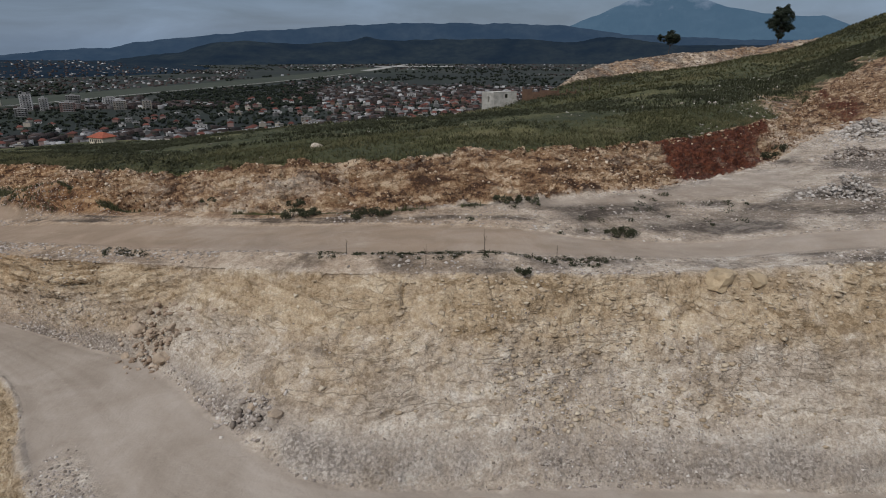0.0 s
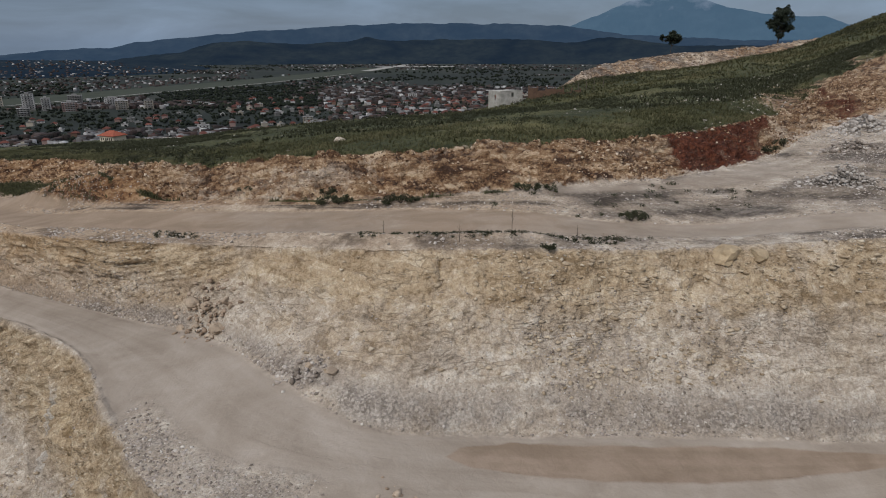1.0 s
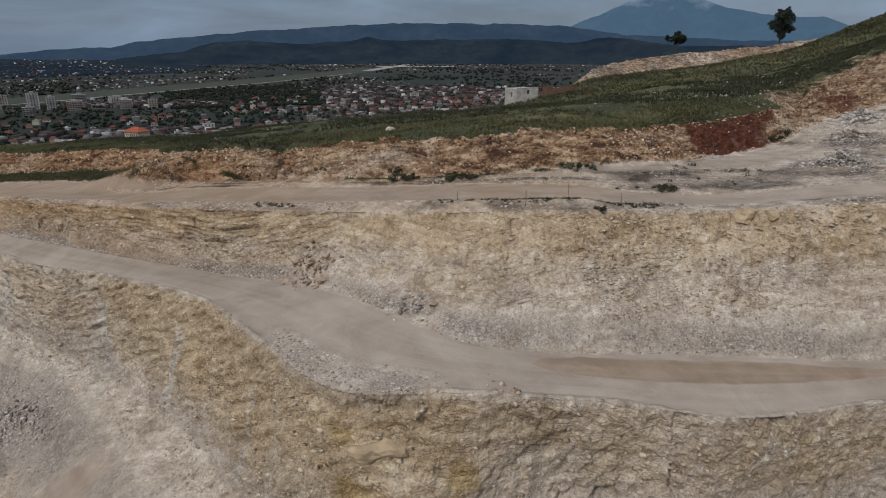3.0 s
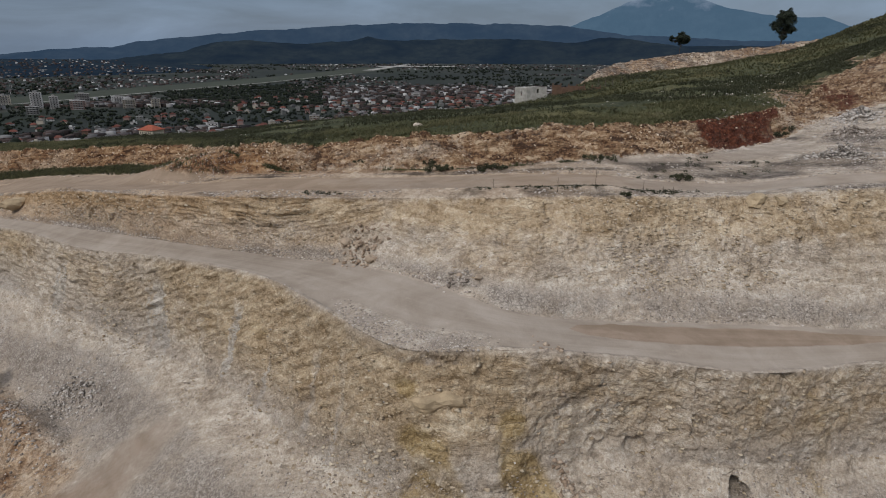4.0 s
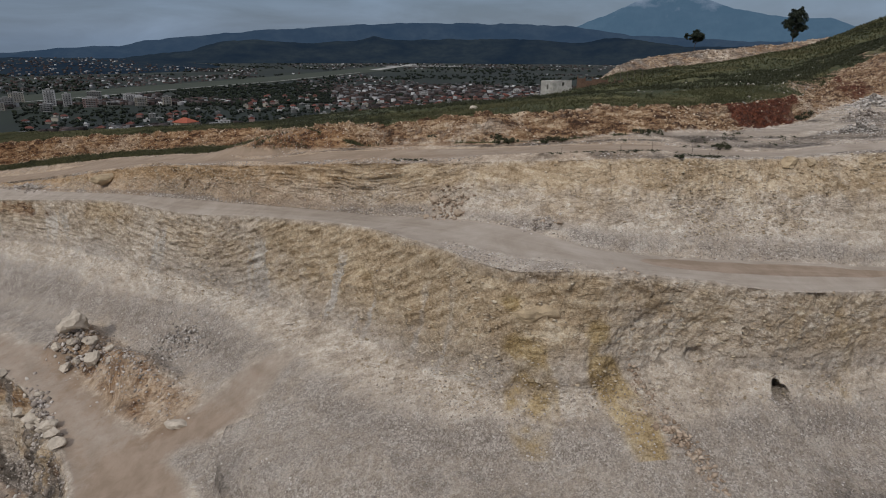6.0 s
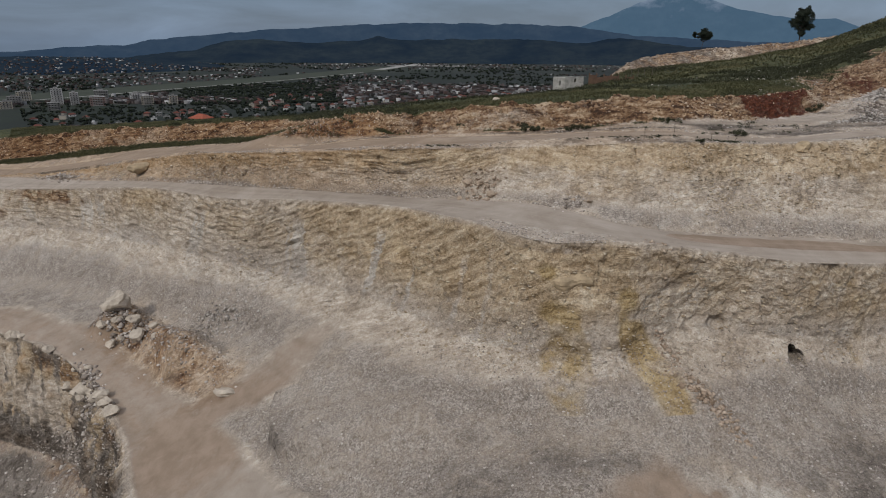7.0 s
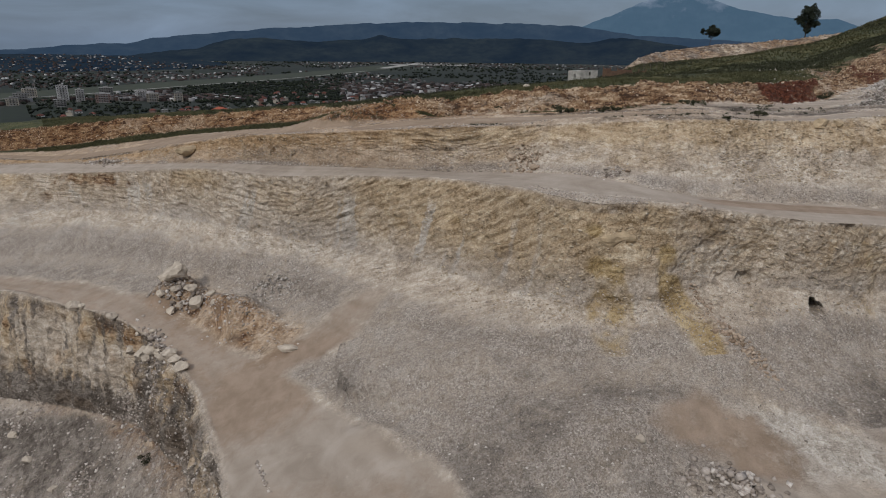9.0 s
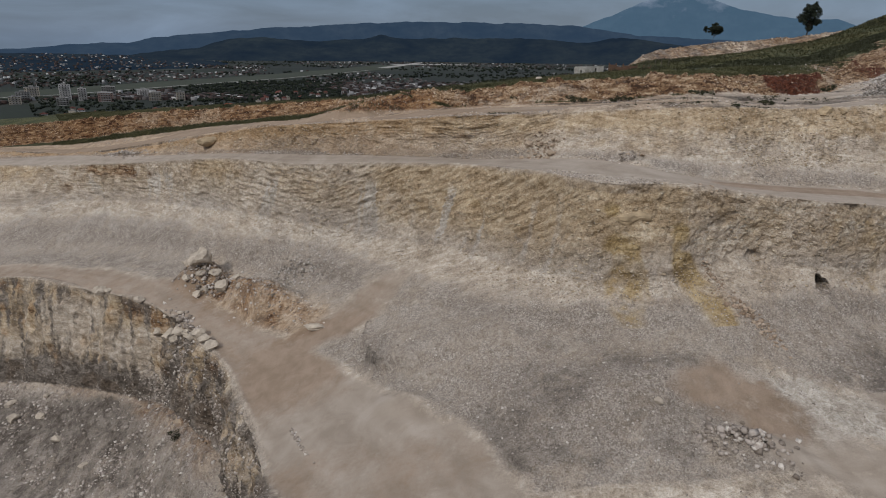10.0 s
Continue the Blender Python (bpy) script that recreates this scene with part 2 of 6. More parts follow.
def make_range(name, low, high, haze_glow, cloud_glow=None):
    """Far hillsides, with the blue haze of distance put in as a glow."""
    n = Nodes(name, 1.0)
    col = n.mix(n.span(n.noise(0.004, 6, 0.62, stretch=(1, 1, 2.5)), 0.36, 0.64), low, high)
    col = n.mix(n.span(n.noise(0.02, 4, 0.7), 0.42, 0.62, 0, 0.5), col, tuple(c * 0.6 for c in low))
    n.b.inputs["Emission Color"].default_value = (*haze_glow, 1)
    if cloud_glow:
        # cloud on the summit, painted as a paler glow by height
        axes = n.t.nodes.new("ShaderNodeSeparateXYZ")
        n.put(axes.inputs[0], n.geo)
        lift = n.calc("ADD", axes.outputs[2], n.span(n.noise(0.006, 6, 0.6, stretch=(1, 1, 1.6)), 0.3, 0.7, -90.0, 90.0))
        n.put(n.b.inputs["Emission Color"], n.mix(n.span(lift, 265.0, 375.0), (*haze_glow, 1), (*cloud_glow, 1)))
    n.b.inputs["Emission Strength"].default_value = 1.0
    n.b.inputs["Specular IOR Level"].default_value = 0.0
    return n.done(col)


M_QUARRY = make_quarry()
M_PLAIN = make_plain()
# slope colours low and high, then the glow that paints the distance haze
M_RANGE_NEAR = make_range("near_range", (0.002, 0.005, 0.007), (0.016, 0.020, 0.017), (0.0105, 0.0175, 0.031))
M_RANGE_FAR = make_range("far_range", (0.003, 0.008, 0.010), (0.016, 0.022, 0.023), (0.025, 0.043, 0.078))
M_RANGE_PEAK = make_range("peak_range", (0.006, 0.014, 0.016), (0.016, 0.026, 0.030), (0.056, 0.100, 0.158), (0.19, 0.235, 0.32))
M_STONE = make_island("loose_limestone", [(0.0, (0.18, 0.148, 0.122)), (0.35, (0.30, 0.256, 0.22)), (0.75, (0.41, 0.36, 0.32)), (1.0, (0.60, 0.55, 0.50))])
M_STONE_WHITE = make_island("white_rubble", [(0.0, (0.20, 0.175, 0.152)), (0.4, (0.34, 0.305, 0.272)), (1.0, (0.56, 0.52, 0.48))])
M_RUBBLE_RED = make_island("red_rubble", [(0.0, (0.060, 0.030, 0.018)), (0.35, (0.20, 0.115, 0.066)), (0.7, (0.38, 0.265, 0.17)), (1.0, (0.64, 0.53, 0.41))])
M_CHIP = make_island("limestone_chips", [(0.0, (0.27, 0.205, 0.135)), (0.35, (0.39, 0.308, 0.215)), (0.75, (0.47, 0.385, 0.28)), (1.0, (0.60, 0.515, 0.40))])
M_BOULDER = make_plain_mat("boulder_limestone", (0.50, 0.43, 0.35), 0.6, 0.8)
M_OCHRE_ROCK = make_plain_mat("ochre_rock", (0.44, 0.34, 0.22), 0.6, 1.1)
M_BROWN_ROCK = make_plain_mat("brown_rock", (0.42, 0.33, 0.245), 0.6, 1.1)
M_BROWN_RUBBLE = make_island("brown_rubble", [(0.0, (0.21, 0.15, 0.105)), (0.5, (0.35, 0.265, 0.195)), (1.0, (0.48, 0.39, 0.305))])
M_GRASS = make_island("meadow_grass", [(0.0, (0.038, 0.041, 0.019)), (0.5, (0.080, 0.079, 0.036)), (0.85, (0.130, 0.120, 0.062)), (1.0, (0.20, 0.172, 0.10))], grain=1.0, broad=0.09)
M_LEAF = make_island("leaves", [(0.0, (0.020, 0.023, 0.012)), (0.6, (0.042, 0.046, 0.024)), (1.0, (0.085, 0.082, 0.046))], grain=1.0, broad=0.12)
M_PINE = make_island("pine_needles", [(0.0, (0.013, 0.020, 0.014)), (0.6, (0.028, 0.038, 0.026)), (1.0, (0.070, 0.078, 0.055))], grain=1.0)
M_BARK = make_plain_mat("bark", (0.075, 0.055, 0.042), 0.5, 6.0)


# ---- helpers for shapes ----
def part(name, bm, material, parent=None, label="", smooth=False):
    """Links a bmesh as one mesh object under a thing or a part."""
    me = bpy.data.meshes.new(name)
    bm.to_mesh(me)
    bm.free()
    return dress(name, me, material, parent, label, smooth)


def dress(name, me, material, parent=None, label="", smooth=False):
    me.materials.append(material)
    if smooth:
        me.polygons.foreach_set("use_smooth", np.ones(len(me.polygons), dtype=bool))
    ob = new(name, me)
    if parent:
        ob.parent = parent
    if label:
        ob["label"] = label
    return ob


def mesh_of(name, verts, faces, material, parent=None, label="", smooth=False):
    """A mesh from arrays of corners and of triangles or quads."""
    verts, faces = np.asarray(verts, dtype=np.float32), np.asarray(faces, dtype=np.int32)
    me = bpy.data.meshes.new(name)
    k = faces.shape[1]
    me.vertices.add(len(verts))
    me.vertices.foreach_set("co", verts.ravel())
    me.loops.add(faces.size)
    me.loops.foreach_set("vertex_index", faces.ravel())
    me.polygons.add(len(faces))
    me.polygons.foreach_set("loop_start", np.arange(0, faces.size, k, dtype=np.int32))
    me.update(calc_edges=True)
    return dress(name, me, material, parent, label, smooth)


def thing(name, x, y, z, turn=0.0, label="", category="", group="", kind=""):
    ob = new(name)
    ob.matrix_basis = pose(x, y, z, 0, 0, turn)
    ob.empty_display_size = 0.3
    return tagged(ob, label, category, group, kind)


def box(bm, x0, x1, y0, y1, z0, z1, bevel=0.0):
    made = bmesh.ops.create_cube(bm, size=1.0)["verts"]
    for v in made:
        v.co = (x0 + (v.co.x + 0.5) * (x1 - x0), y0 + (v.co.y + 0.5) * (y1 - y0), z0 + (v.co.z + 0.5) * (z1 - z0))
    if bevel:
        bmesh.ops.bevel(bm, geom=list({e for v in made for e in v.link_edges}), offset=bevel, segments=1, affect="EDGES")
    return bm


def points(text):
    return np.array([[float(v) for v in p.split(",")] for p in text.split()])


# ---- noise ----
def lattice(i, j, k, seed):
    with np.errstate(over="ignore"):
        h = i.astype(np.uint32) * np.uint32(374761393) + j.astype(np.uint32) * np.uint32(668265263) + k.astype(np.uint32) * np.uint32(2147483647 - 5) + np.uint32(seed * 974711 + 17)
        h = (h ^ (h >> np.uint32(13))) * np.uint32(1274126177)
        h = (h ^ (h >> np.uint32(15))) * np.uint32(2246822519)
        h ^= h >> np.uint32(16)
    return (h & np.uint32(0xFFFFFF)).astype(np.float32) / np.float32(0xFFFFFF)


def value_noise(x, y, z, seed=0):
    """Smooth noise from -1 to 1."""
    x, y, z = (np.asarray(a, dtype=np.float32) + 10000.0 for a in np.broadcast_arrays(x, y, z))
    i, j, k = (np.floor(a).astype(np.int64) for a in (x, y, z))
    u, v, w = x - i, y - j, z - k
    u, v, w = (a * a * (3 - 2 * a) for a in (u, v, w))
    total = 0
    for di, wu in ((0, 1 - u), (1, u)):
        for dj, wv in ((0, 1 - v), (1, v)):
            for dk, ww in ((0, 1 - w), (1, w)):
                total = total + lattice(i + di, j + dj, k + dk, seed) * wu * wv * ww
    return total * 2 - 1


def fbm(x, y, z, octaves=4, seed=0, gain=0.5):
    total, amp, norm, s = 0, 1.0, 0.0, 1.0
    for o in range(octaves):
        total = total + amp * value_noise(x * s, y * s, z * s, seed + o)
        norm += amp
        amp *= gain
        s *= 2.03
    return total / norm


def smoothstep(a, b, x):
    t = np.clip((x - a) / (b - a), 0, 1)
    return t * t * (3 - 2 * t)


def near_line(xy, text):
    """Distance in plan of many points from a bent line."""
    p = points(text)[:, :2]
    best = np.full(xy.shape[:-1], 1e9)
    for a, b in zip(p[:-1], p[1:]):
        d = b - a
        t = np.clip(((xy - a) @ d) / (d @ d), 0, 1)
        best = np.minimum(best, np.linalg.norm(xy - a - t[..., None] * d, axis=-1))
    return best


# ---- the quarry: benches lofted through break lines, from the far slope to the pit ----
LINES = {
    "slope_end": "-541.7,500.0,-76.7 -466.7,491.7,-76.7 -391.7,475.0,-76.7 -325.0,458.3,-72.5 -250.0,441.7,-68.3 -166.7,425.0,-60.0 -100.0,408.3,-47.5 -41.7,391.7,-35.0 4.2,379.2,-25.0 37.5,370.8,-16.7 66.7,362.5,-8.3 95.8,358.3,0.0 125.0,356.7,8.3 162.5,358.3,20.0 208.3,366.7,33.3 275.0,391.7,50.0 400.0,466.7,73.3",
    "slope_mid": "-350.0,350.0,-35.0 -291.7,333.3,-22.5 -233.3,308.3,-11.7 -183.3,287.5,-5.0 -137.5,262.5,0.8 -91.7,237.5,5.0 -50.0,218.3,10.0 -16.7,204.2,14.2 4.2,190.0,17.5 20.0,178.3,23.3 35.0,170.8,29.8 57.5,198.3,30.7 80.8,205.0,32.8 99.2,210.0,35.7 116.7,215.0,38.6 158.3,237.5,50.5 250.0,316.7,72.0",
    "slope_near": "-250.0,250.0,-8.3 -208.3,233.3,-1.7 -166.7,218.3,2.5 -133.3,204.2,6.7 -104.2,187.5,10.8 -75.0,170.8,14.6 -51.7,154.2,18.8 -33.3,143.3,21.7 -16.7,135.8,23.8 -2.5,133.3,24.6 12.5,131.7,26.2 28.3,130.8,28.3 43.3,131.7,30.8 60.0,140.0,32.1 80.0,154.2,33.3 116.7,179.2,40.3 200.0,241.7,57.5",
    "meadow": "-179.2,179.2,8.3 -150.0,162.5,11.7 -116.7,140.0,15.8 -90.0,125.0,18.8 -69.2,110.8,21.2 -50.0,93.3,23.8 -36.7,80.8,26.1 -25.8,76.7,27.7 -15.0,73.3,29.2 -5.8,71.7,30.2 4.2,73.3,31.0 15.0,75.0,31.3 26.7,81.7,31.5 40.0,90.0,31.6 56.7,106.7,31.9 81.7,131.7,35.9 125.0,170.8,45.0",
    "brink": "-154.2,143.3,10.8 -126.7,125.8,14.6 -100.0,112.5,18.3 -78.3,100.8,20.8 -59.2,89.2,23.3 -43.3,73.3,25.4 -33.3,61.2,27.7 -24.2,57.5,28.6 -15.8,54.2,29.7 -8.3,52.1,30.4 1.7,52.9,31.1 11.7,55.0,31.3 22.5,62.1,30.8 35.0,73.3,30.8 51.7,93.3,30.5 76.7,121.7,34.6 116.7,158.3,41.7",
    "bank_foot": "-150.0,137.5,5.8 -125.0,121.7,10.0 -98.3,106.7,15.0 -77.5,95.0,18.2 -59.2,82.5,21.2 -44.2,65.8,23.8 -33.3,55.0,25.5 -23.3,49.6,26.8 -14.6,45.0,27.8 -7.0,43.8,28.3 1.7,42.5,29.3 10.0,45.0,29.3 20.0,52.5,28.6 33.3,64.2,28.3 48.3,80.8,29.0 70.0,96.7,30.8 104.2,125.0,34.2",
    "upper_in": "-138.2,118.8,7.8 -118.5,109.7,9.5 -95.6,98.0,13.6 -76.6,81.7,18.1 -58.1,67.7,21.2 -42.7,56.2,23.7 -30.1,47.8,26.2 -20.9,44.9,27.0 -12.5,42.5,27.6 -4.8,40.6,28.3 3.9,37.6,28.9 10.3,36.3,28.5 16.7,35.8,28.6 23.2,35.0,29.5 36.6,35.4,30.3 60.0,36.9,31.7 108.3,38.3,34.2",
    "upper_out": "-134.9,114.0,7.9 -116.4,104.7,9.3 -93.0,89.9,13.9 -73.8,74.2,18.5 -56.3,60.5,22.1 -41.1,49.9,24.3 -28.0,42.6,26.2 -18.5,38.5,27.1 -10.8,35.8,27.9 -4.5,33.8,28.4 2.7,32.9,28.8 9.3,33.1,28.5 15.0,32.9,28.5 20.9,32.0,29.2 35.1,32.0,30.1 59.2,32.7,31.7 108.3,33.0,34.3",
    "upper_crest": "-134.5,112.8,7.8 -116.7,104.4,9.1 -91.9,88.8,13.7 -72.1,72.3,18.7 -55.2,58.4,22.4 -40.0,47.2,24.6 -26.8,38.8,26.5 -17.3,35.3,27.3 -10.3,32.4,28.1 -4.2,30.3,28.7 2.1,29.5,28.9 8.3,29.5,28.8 14.6,30.0,28.8 20.4,29.3,29.5 34.2,30.0,30.2 58.3,30.2,31.7 108.3,30.6,34.2",
    "middle_scree": "-133.8,109.6,7.6 -117.6,103.5,9.1 -91.5,86.2,13.1 -69.3,68.4,17.5 -52.7,55.9,20.2 -38.4,45.5,22.1 -25.8,37.7,23.6 -16.8,33.1,24.6 -10.5,28.3,25.4 -5.0,25.1,25.5 0.8,25.0,25.1 7.3,25.4,24.7 13.9,25.7,24.6 19.8,25.5,24.6 33.7,26.3,24.8 58.3,26.8,25.3 108.3,27.4,26.2",
    "lower_in": "-133.3,106.9,7.5 -118.4,102.7,9.0 -91.2,84.2,12.6 -67.1,65.2,16.7 -50.7,53.9,18.7 -37.1,44.1,20.4 -24.9,36.7,21.5 -16.5,31.2,22.7 -10.6,24.9,23.6 -5.6,20.9,23.3 -0.2,21.3,22.4 6.6,22.1,21.9 13.2,22.3,21.6 19.2,22.5,21.2 33.3,23.2,20.9 58.3,24.0,20.5 108.3,24.9,20.0",
    "lower_out": "-131.7,100.2,7.2 -115.9,93.8,8.5 -89.3,78.9,12.2 -65.9,61.6,16.5 -49.6,48.7,18.2 -37.2,40.5,20.1 -24.5,30.7,21.8 -17.8,22.0,22.8 -12.2,15.9,23.1 -6.0,15.6,23.1 1.8,16.4,22.1 7.6,15.6,21.7 12.5,16.7,21.2 18.3,18.9,20.5 33.3,20.3,20.4 58.3,20.8,20.1 108.3,21.8,20.0",
    "lower_scree": "-120.8,90.1,0.0 -106.7,85.7,2.5 -87.5,76.0,5.0 -68.2,61.7,7.5 -51.6,49.0,9.2 -38.2,39.6,10.0 -27.3,29.8,11.7 -20.0,20.9,12.5 -13.5,15.2,13.3 -7.6,14.1,14.2 0.9,15.8,15.0 8.3,15.9,15.0 12.9,16.7,14.6 18.3,17.8,14.2 33.3,19.1,13.3 58.3,20.0,13.3 108.3,20.0,13.3",
    "pit_edge": "-125.0,80.8,-7.5 -110.0,75.8,-5.4 -94.2,70.0,-2.5 -75.0,57.2,0.8 -58.3,46.7,2.1 -46.7,38.3,3.3 -36.7,25.8,5.7 -27.5,17.1,7.1 -19.2,12.2,9.0 -11.7,9.4,10.5 -4.2,7.9,11.3 4.2,9.6,11.5 10.8,11.7,11.1 16.7,13.3,10.8 33.3,14.2,10.8 58.3,15.0,10.8 108.3,15.0,10.8",
    "pit_rim": "-116.7,68.3,-8.3 -101.7,60.8,-5.2 -86.7,51.7,-3.3 -73.3,42.9,-1.3 -62.5,33.8,-0.7 -54.6,24.9,-1.2 -49.6,17.0,-1.7 -45.0,7.5,-1.2 -39.5,-2.0,0.4 -26.7,-5.0,4.2 -18.3,-5.0,5.8 -9.2,-5.0,6.7 0.0,-5.0,7.5 8.3,-5.0,8.3 33.3,-6.7,9.2 58.3,-6.7,9.2 108.3,-6.7,9.2",
    "gully_side": "-115.0,64.2,-28.3 -100.8,55.8,-23.3 -85.0,47.5,-19.2 -70.8,38.8,-15.8 -61.7,29.2,-12.5 -54.2,20.8,-11.7 -50.6,13.2,-12.5 -46.6,3.2,-11.0 -42.0,-8.3,-5.5 -29.2,-13.3,0.8 -20.0,-14.2,3.3 -10.0,-14.2,5.0 0.0,-14.2,5.8 8.3,-14.2,6.7 33.3,-15.0,7.5 58.3,-15.0,7.5 108.3,-15.0,7.5",
    "gully_floor": "-106.7,37.5,-28.3 -93.3,34.2,-25.8 -79.2,26.7,-23.3 -66.7,18.3,-20.0 -59.2,10.0,-18.3 -53.3,1.7,-16.7 -48.3,-6.7,-15.0 -43.3,-16.7,-13.3 -38.3,-28.3,-8.3 -30.8,-31.7,-4.2 -21.7,-33.3,-1.7 -10.8,-33.3,0.0 0.0,-33.3,1.7 8.3,-33.3,2.5 33.3,-35.0,3.3 58.3,-35.0,3.3 108.3,-35.0,3.3",
    "near_end": "-106.7,-83.3,-30.0 -93.3,-91.7,-28.3 -79.2,-100.0,-26.7 -66.7,-104.2,-25.0 -59.2,-106.7,-23.3 -53.3,-108.3,-21.7 -48.3,-108.3,-20.0 -43.3,-110.0,-18.3 -38.3,-111.7,-16.7 -30.8,-113.3,-15.0 -21.7,-115.0,-13.3 -10.8,-116.7,-11.7 0.0,-116.7,-10.0 8.3,-116.7,-10.0 33.3,-118.3,-10.0 58.3,-118.3,-10.0 108.3,-118.3,-10.0",
}
STRIP_ROWS = [10, 14, 26, 44, 46, 62, 22, 8, 64, 34, 24, 110, 56, 64, 70, 36, 30, 12]
STATION_COLUMNS = [16, 44, 86, 106, 112, 118, 120, 100, 86, 80, 84, 84, 74, 66, 76, 44, 18]
lines = [points(t) for t in LINES.values()]
lines = [np.vstack([p[0] + (p[0] - p[1]) * 4.0, p]) for p in lines]
names_of_lines = list(LINES)


def along(p, u):
    """A smooth curve through the points p, at the places u."""
    i = np.clip(np.floor(u).astype(int), 0, len(p) - 2)
    t = (u - i)[:, None]
    a, b, c, d = p[np.maximum(i - 1, 0)], p[i], p[i + 1], p[np.minimum(i + 2, len(p) - 1)]
    return 0.5 * (2 * b + (c - a) * t + (2 * a - 5 * b + 4 * c - d) * t ** 2 + (3 * b - a - 3 * c + d) * t ** 3)


far_edge = lines[0].copy()
far_edge[:, :2] *= 1.7
far_edge[:, 2] = -82
lines.insert(0, far_edge)
names_of_lines.insert(0, "valley_edge")
U = -1 + np.concatenate([i + np.arange(n) / n for i, n in enumerate(STATION_COLUMNS)] + [[17.0 - 1e-6]])
R = np.concatenate([i + np.arange(n) / n for i, n in enumerate(STRIP_ROWS)] + [[18.0 - 1e-6]])
bent = np.stack([along(p, U + 1) for p in lines])
ri = np.clip(np.floor(R).astype(int), 0, len(lines) - 2)
rt = (R - ri)[:, None, None]
land = bent[ri] * (1 - rt) + bent[ri + 1] * rt
UU, RR = np.meshgrid(U, R)
# talus rounds off the foot of the faces
for turn_row, reach in (("middle_scree", 16), ("lower_scree", 34), ("bank_foot", 8), ("pit_edge", 20)):
    at = sum(STRIP_ROWS[:names_of_lines.index(turn_row)])
    for _ in range(reach * 3):
        a, b = at - reach, at + reach
        w = (1 - np.abs(np.arange(a, b) - at) / reach)[:, None, None] * 0.5
        land[a:b] += w * (0.5 * (land[a - 1:b - 1] + land[a + 1:b + 1]) - land[a:b])


B = {n: i for i, n in enumerate(names_of_lines)}


def band(a, b, soft=0.15):
    """1 between two break lines, fading beyond them."""
    return smoothstep(B[a] - soft, B[a] + soft, RR) * (1 - smoothstep(B[b] - soft, B[b] + soft, RR))


def bell(u0, u1, soft=0.4):
    return smoothstep(u0 - soft, u0 + soft, UU) * (1 - smoothstep(u1 - soft, u1 + soft, UU))


X, Y, Z = land[..., 0], land[..., 1], land[..., 2]
gu, gr = np.gradient(land, axis=1), np.gradient(land, axis=0)
normal = np.cross(gr, gu)
normal /= np.linalg.norm(normal, axis=-1, keepdims=True) + 1e-9
normal *= np.where(normal[..., 2:] < 0, -1, 1)

# how rough each belt is
rocky = np.maximum.reduce([band("brink", "bank_foot", 0.12), 0.9 * band("upper_crest", "middle_scree", 0.12), 1.0 * band("lower_out", "lower_scree", 0.10), 1.3 * band("pit_rim", "gully_side", 0.1) * (1 - smoothstep(7.5, 9.5, UU)),
                          0.6 * (RR > B["lower_scree"] - 0.2) * (1 - smoothstep(0.05, 0.7, RR - B["lower_scree"])), 0.6 * (RR > B["middle_scree"] - 0.2) * (RR < B["lower_in"]) * (1 - smoothstep(0.05, 0.6, RR - B["middle_scree"]))])
loose = np.maximum.reduce([band("middle_scree", "lower_in", 0.2) * smoothstep(0.15, 0.8, RR - B["middle_scree"]), band("lower_scree", "pit_edge", 0.3) * smoothstep(-0.1, 0.7, RR - B["lower_scree"]), 0.95 * band("pit_edge", "pit_rim", 0.3), 0.9 * band("gully_side", "near_end", 0.3), 0.45 * band("bank_foot", "upper_in", 0.2)])
meadow = 1 - smoothstep(B["brink"] - 0.12, B["brink"], RR)
pit_road = near_line(land[..., :2], "-150,76 -112,68 -88.8,56.1 -67.9,42.1 -55.6,30.4 -47,20.3 -39.9,10.6 -33.6,1.0 -28,-10 -24,-30")
pit_wide = np.interp(land[..., 1], [-12, 2, 12, 24, 60], [8.0, 6.6, 4.4, 2.7, 2.2])
pit_branch = near_line(land[..., :2], "-47,21 -42.5,24 -38,25.5 -36.5,28.5")
on_pit_road = np.maximum(1 - smoothstep(-0.4, 2.0, pit_road - pit_wide + 1.4 * fbm(X * 0.12, Y * 0.12, 0, 3, 40)), 0.9 * (1 - smoothstep(0.6, 6.0, pit_branch + 3.2 * fbm(X * 0.15, Y * 0.15, 0, 3, 41)))) * (RR > B["lower_scree"] + 0.3) * (1 - smoothstep(-0.06, 0.0, (RR - B["pit_rim"])) * (UU < 8))
rocky *= 1 - on_pit_road
loose *= 1 - 0.9 * on_pit_road

def blocks(x, y, z, seed):
    """Broken rock: a height for each block, and how near its joints lie."""
    x, y, z = (np.asarray(v, dtype=np.float32) + 5000.0 for v in (x, y, z))
    i, j, k = (np.floor(v).astype(np.int64) for v in (x, y, z))
    d1, d2, h = np.full(x.shape, 9.0, np.float32), np.full(x.shape, 9.0, np.float32), np.zeros(x.shape, np.float32)
    for a in (-1, 0, 1):
        for b in (-1, 0, 1):
            for c in (-1, 0, 1):
                p, q, r = i + a, j + b, k + c
                d = (p + lattice(p, q, r, seed) - x) ** 2 + (q + lattice(p, q, r, seed + 1) - y) ** 2 + (r + lattice(p, q, r, seed + 2) - z) ** 2
                closer = d < d1
                d2 = np.where(closer, d1, np.minimum(d2, d))
                h = np.where(closer, lattice(p, q, r, seed + 3) * 2 - 1, h)
                d1 = np.where(closer, d, d1)
    return h, np.sqrt(d2) - np.sqrt(d1)


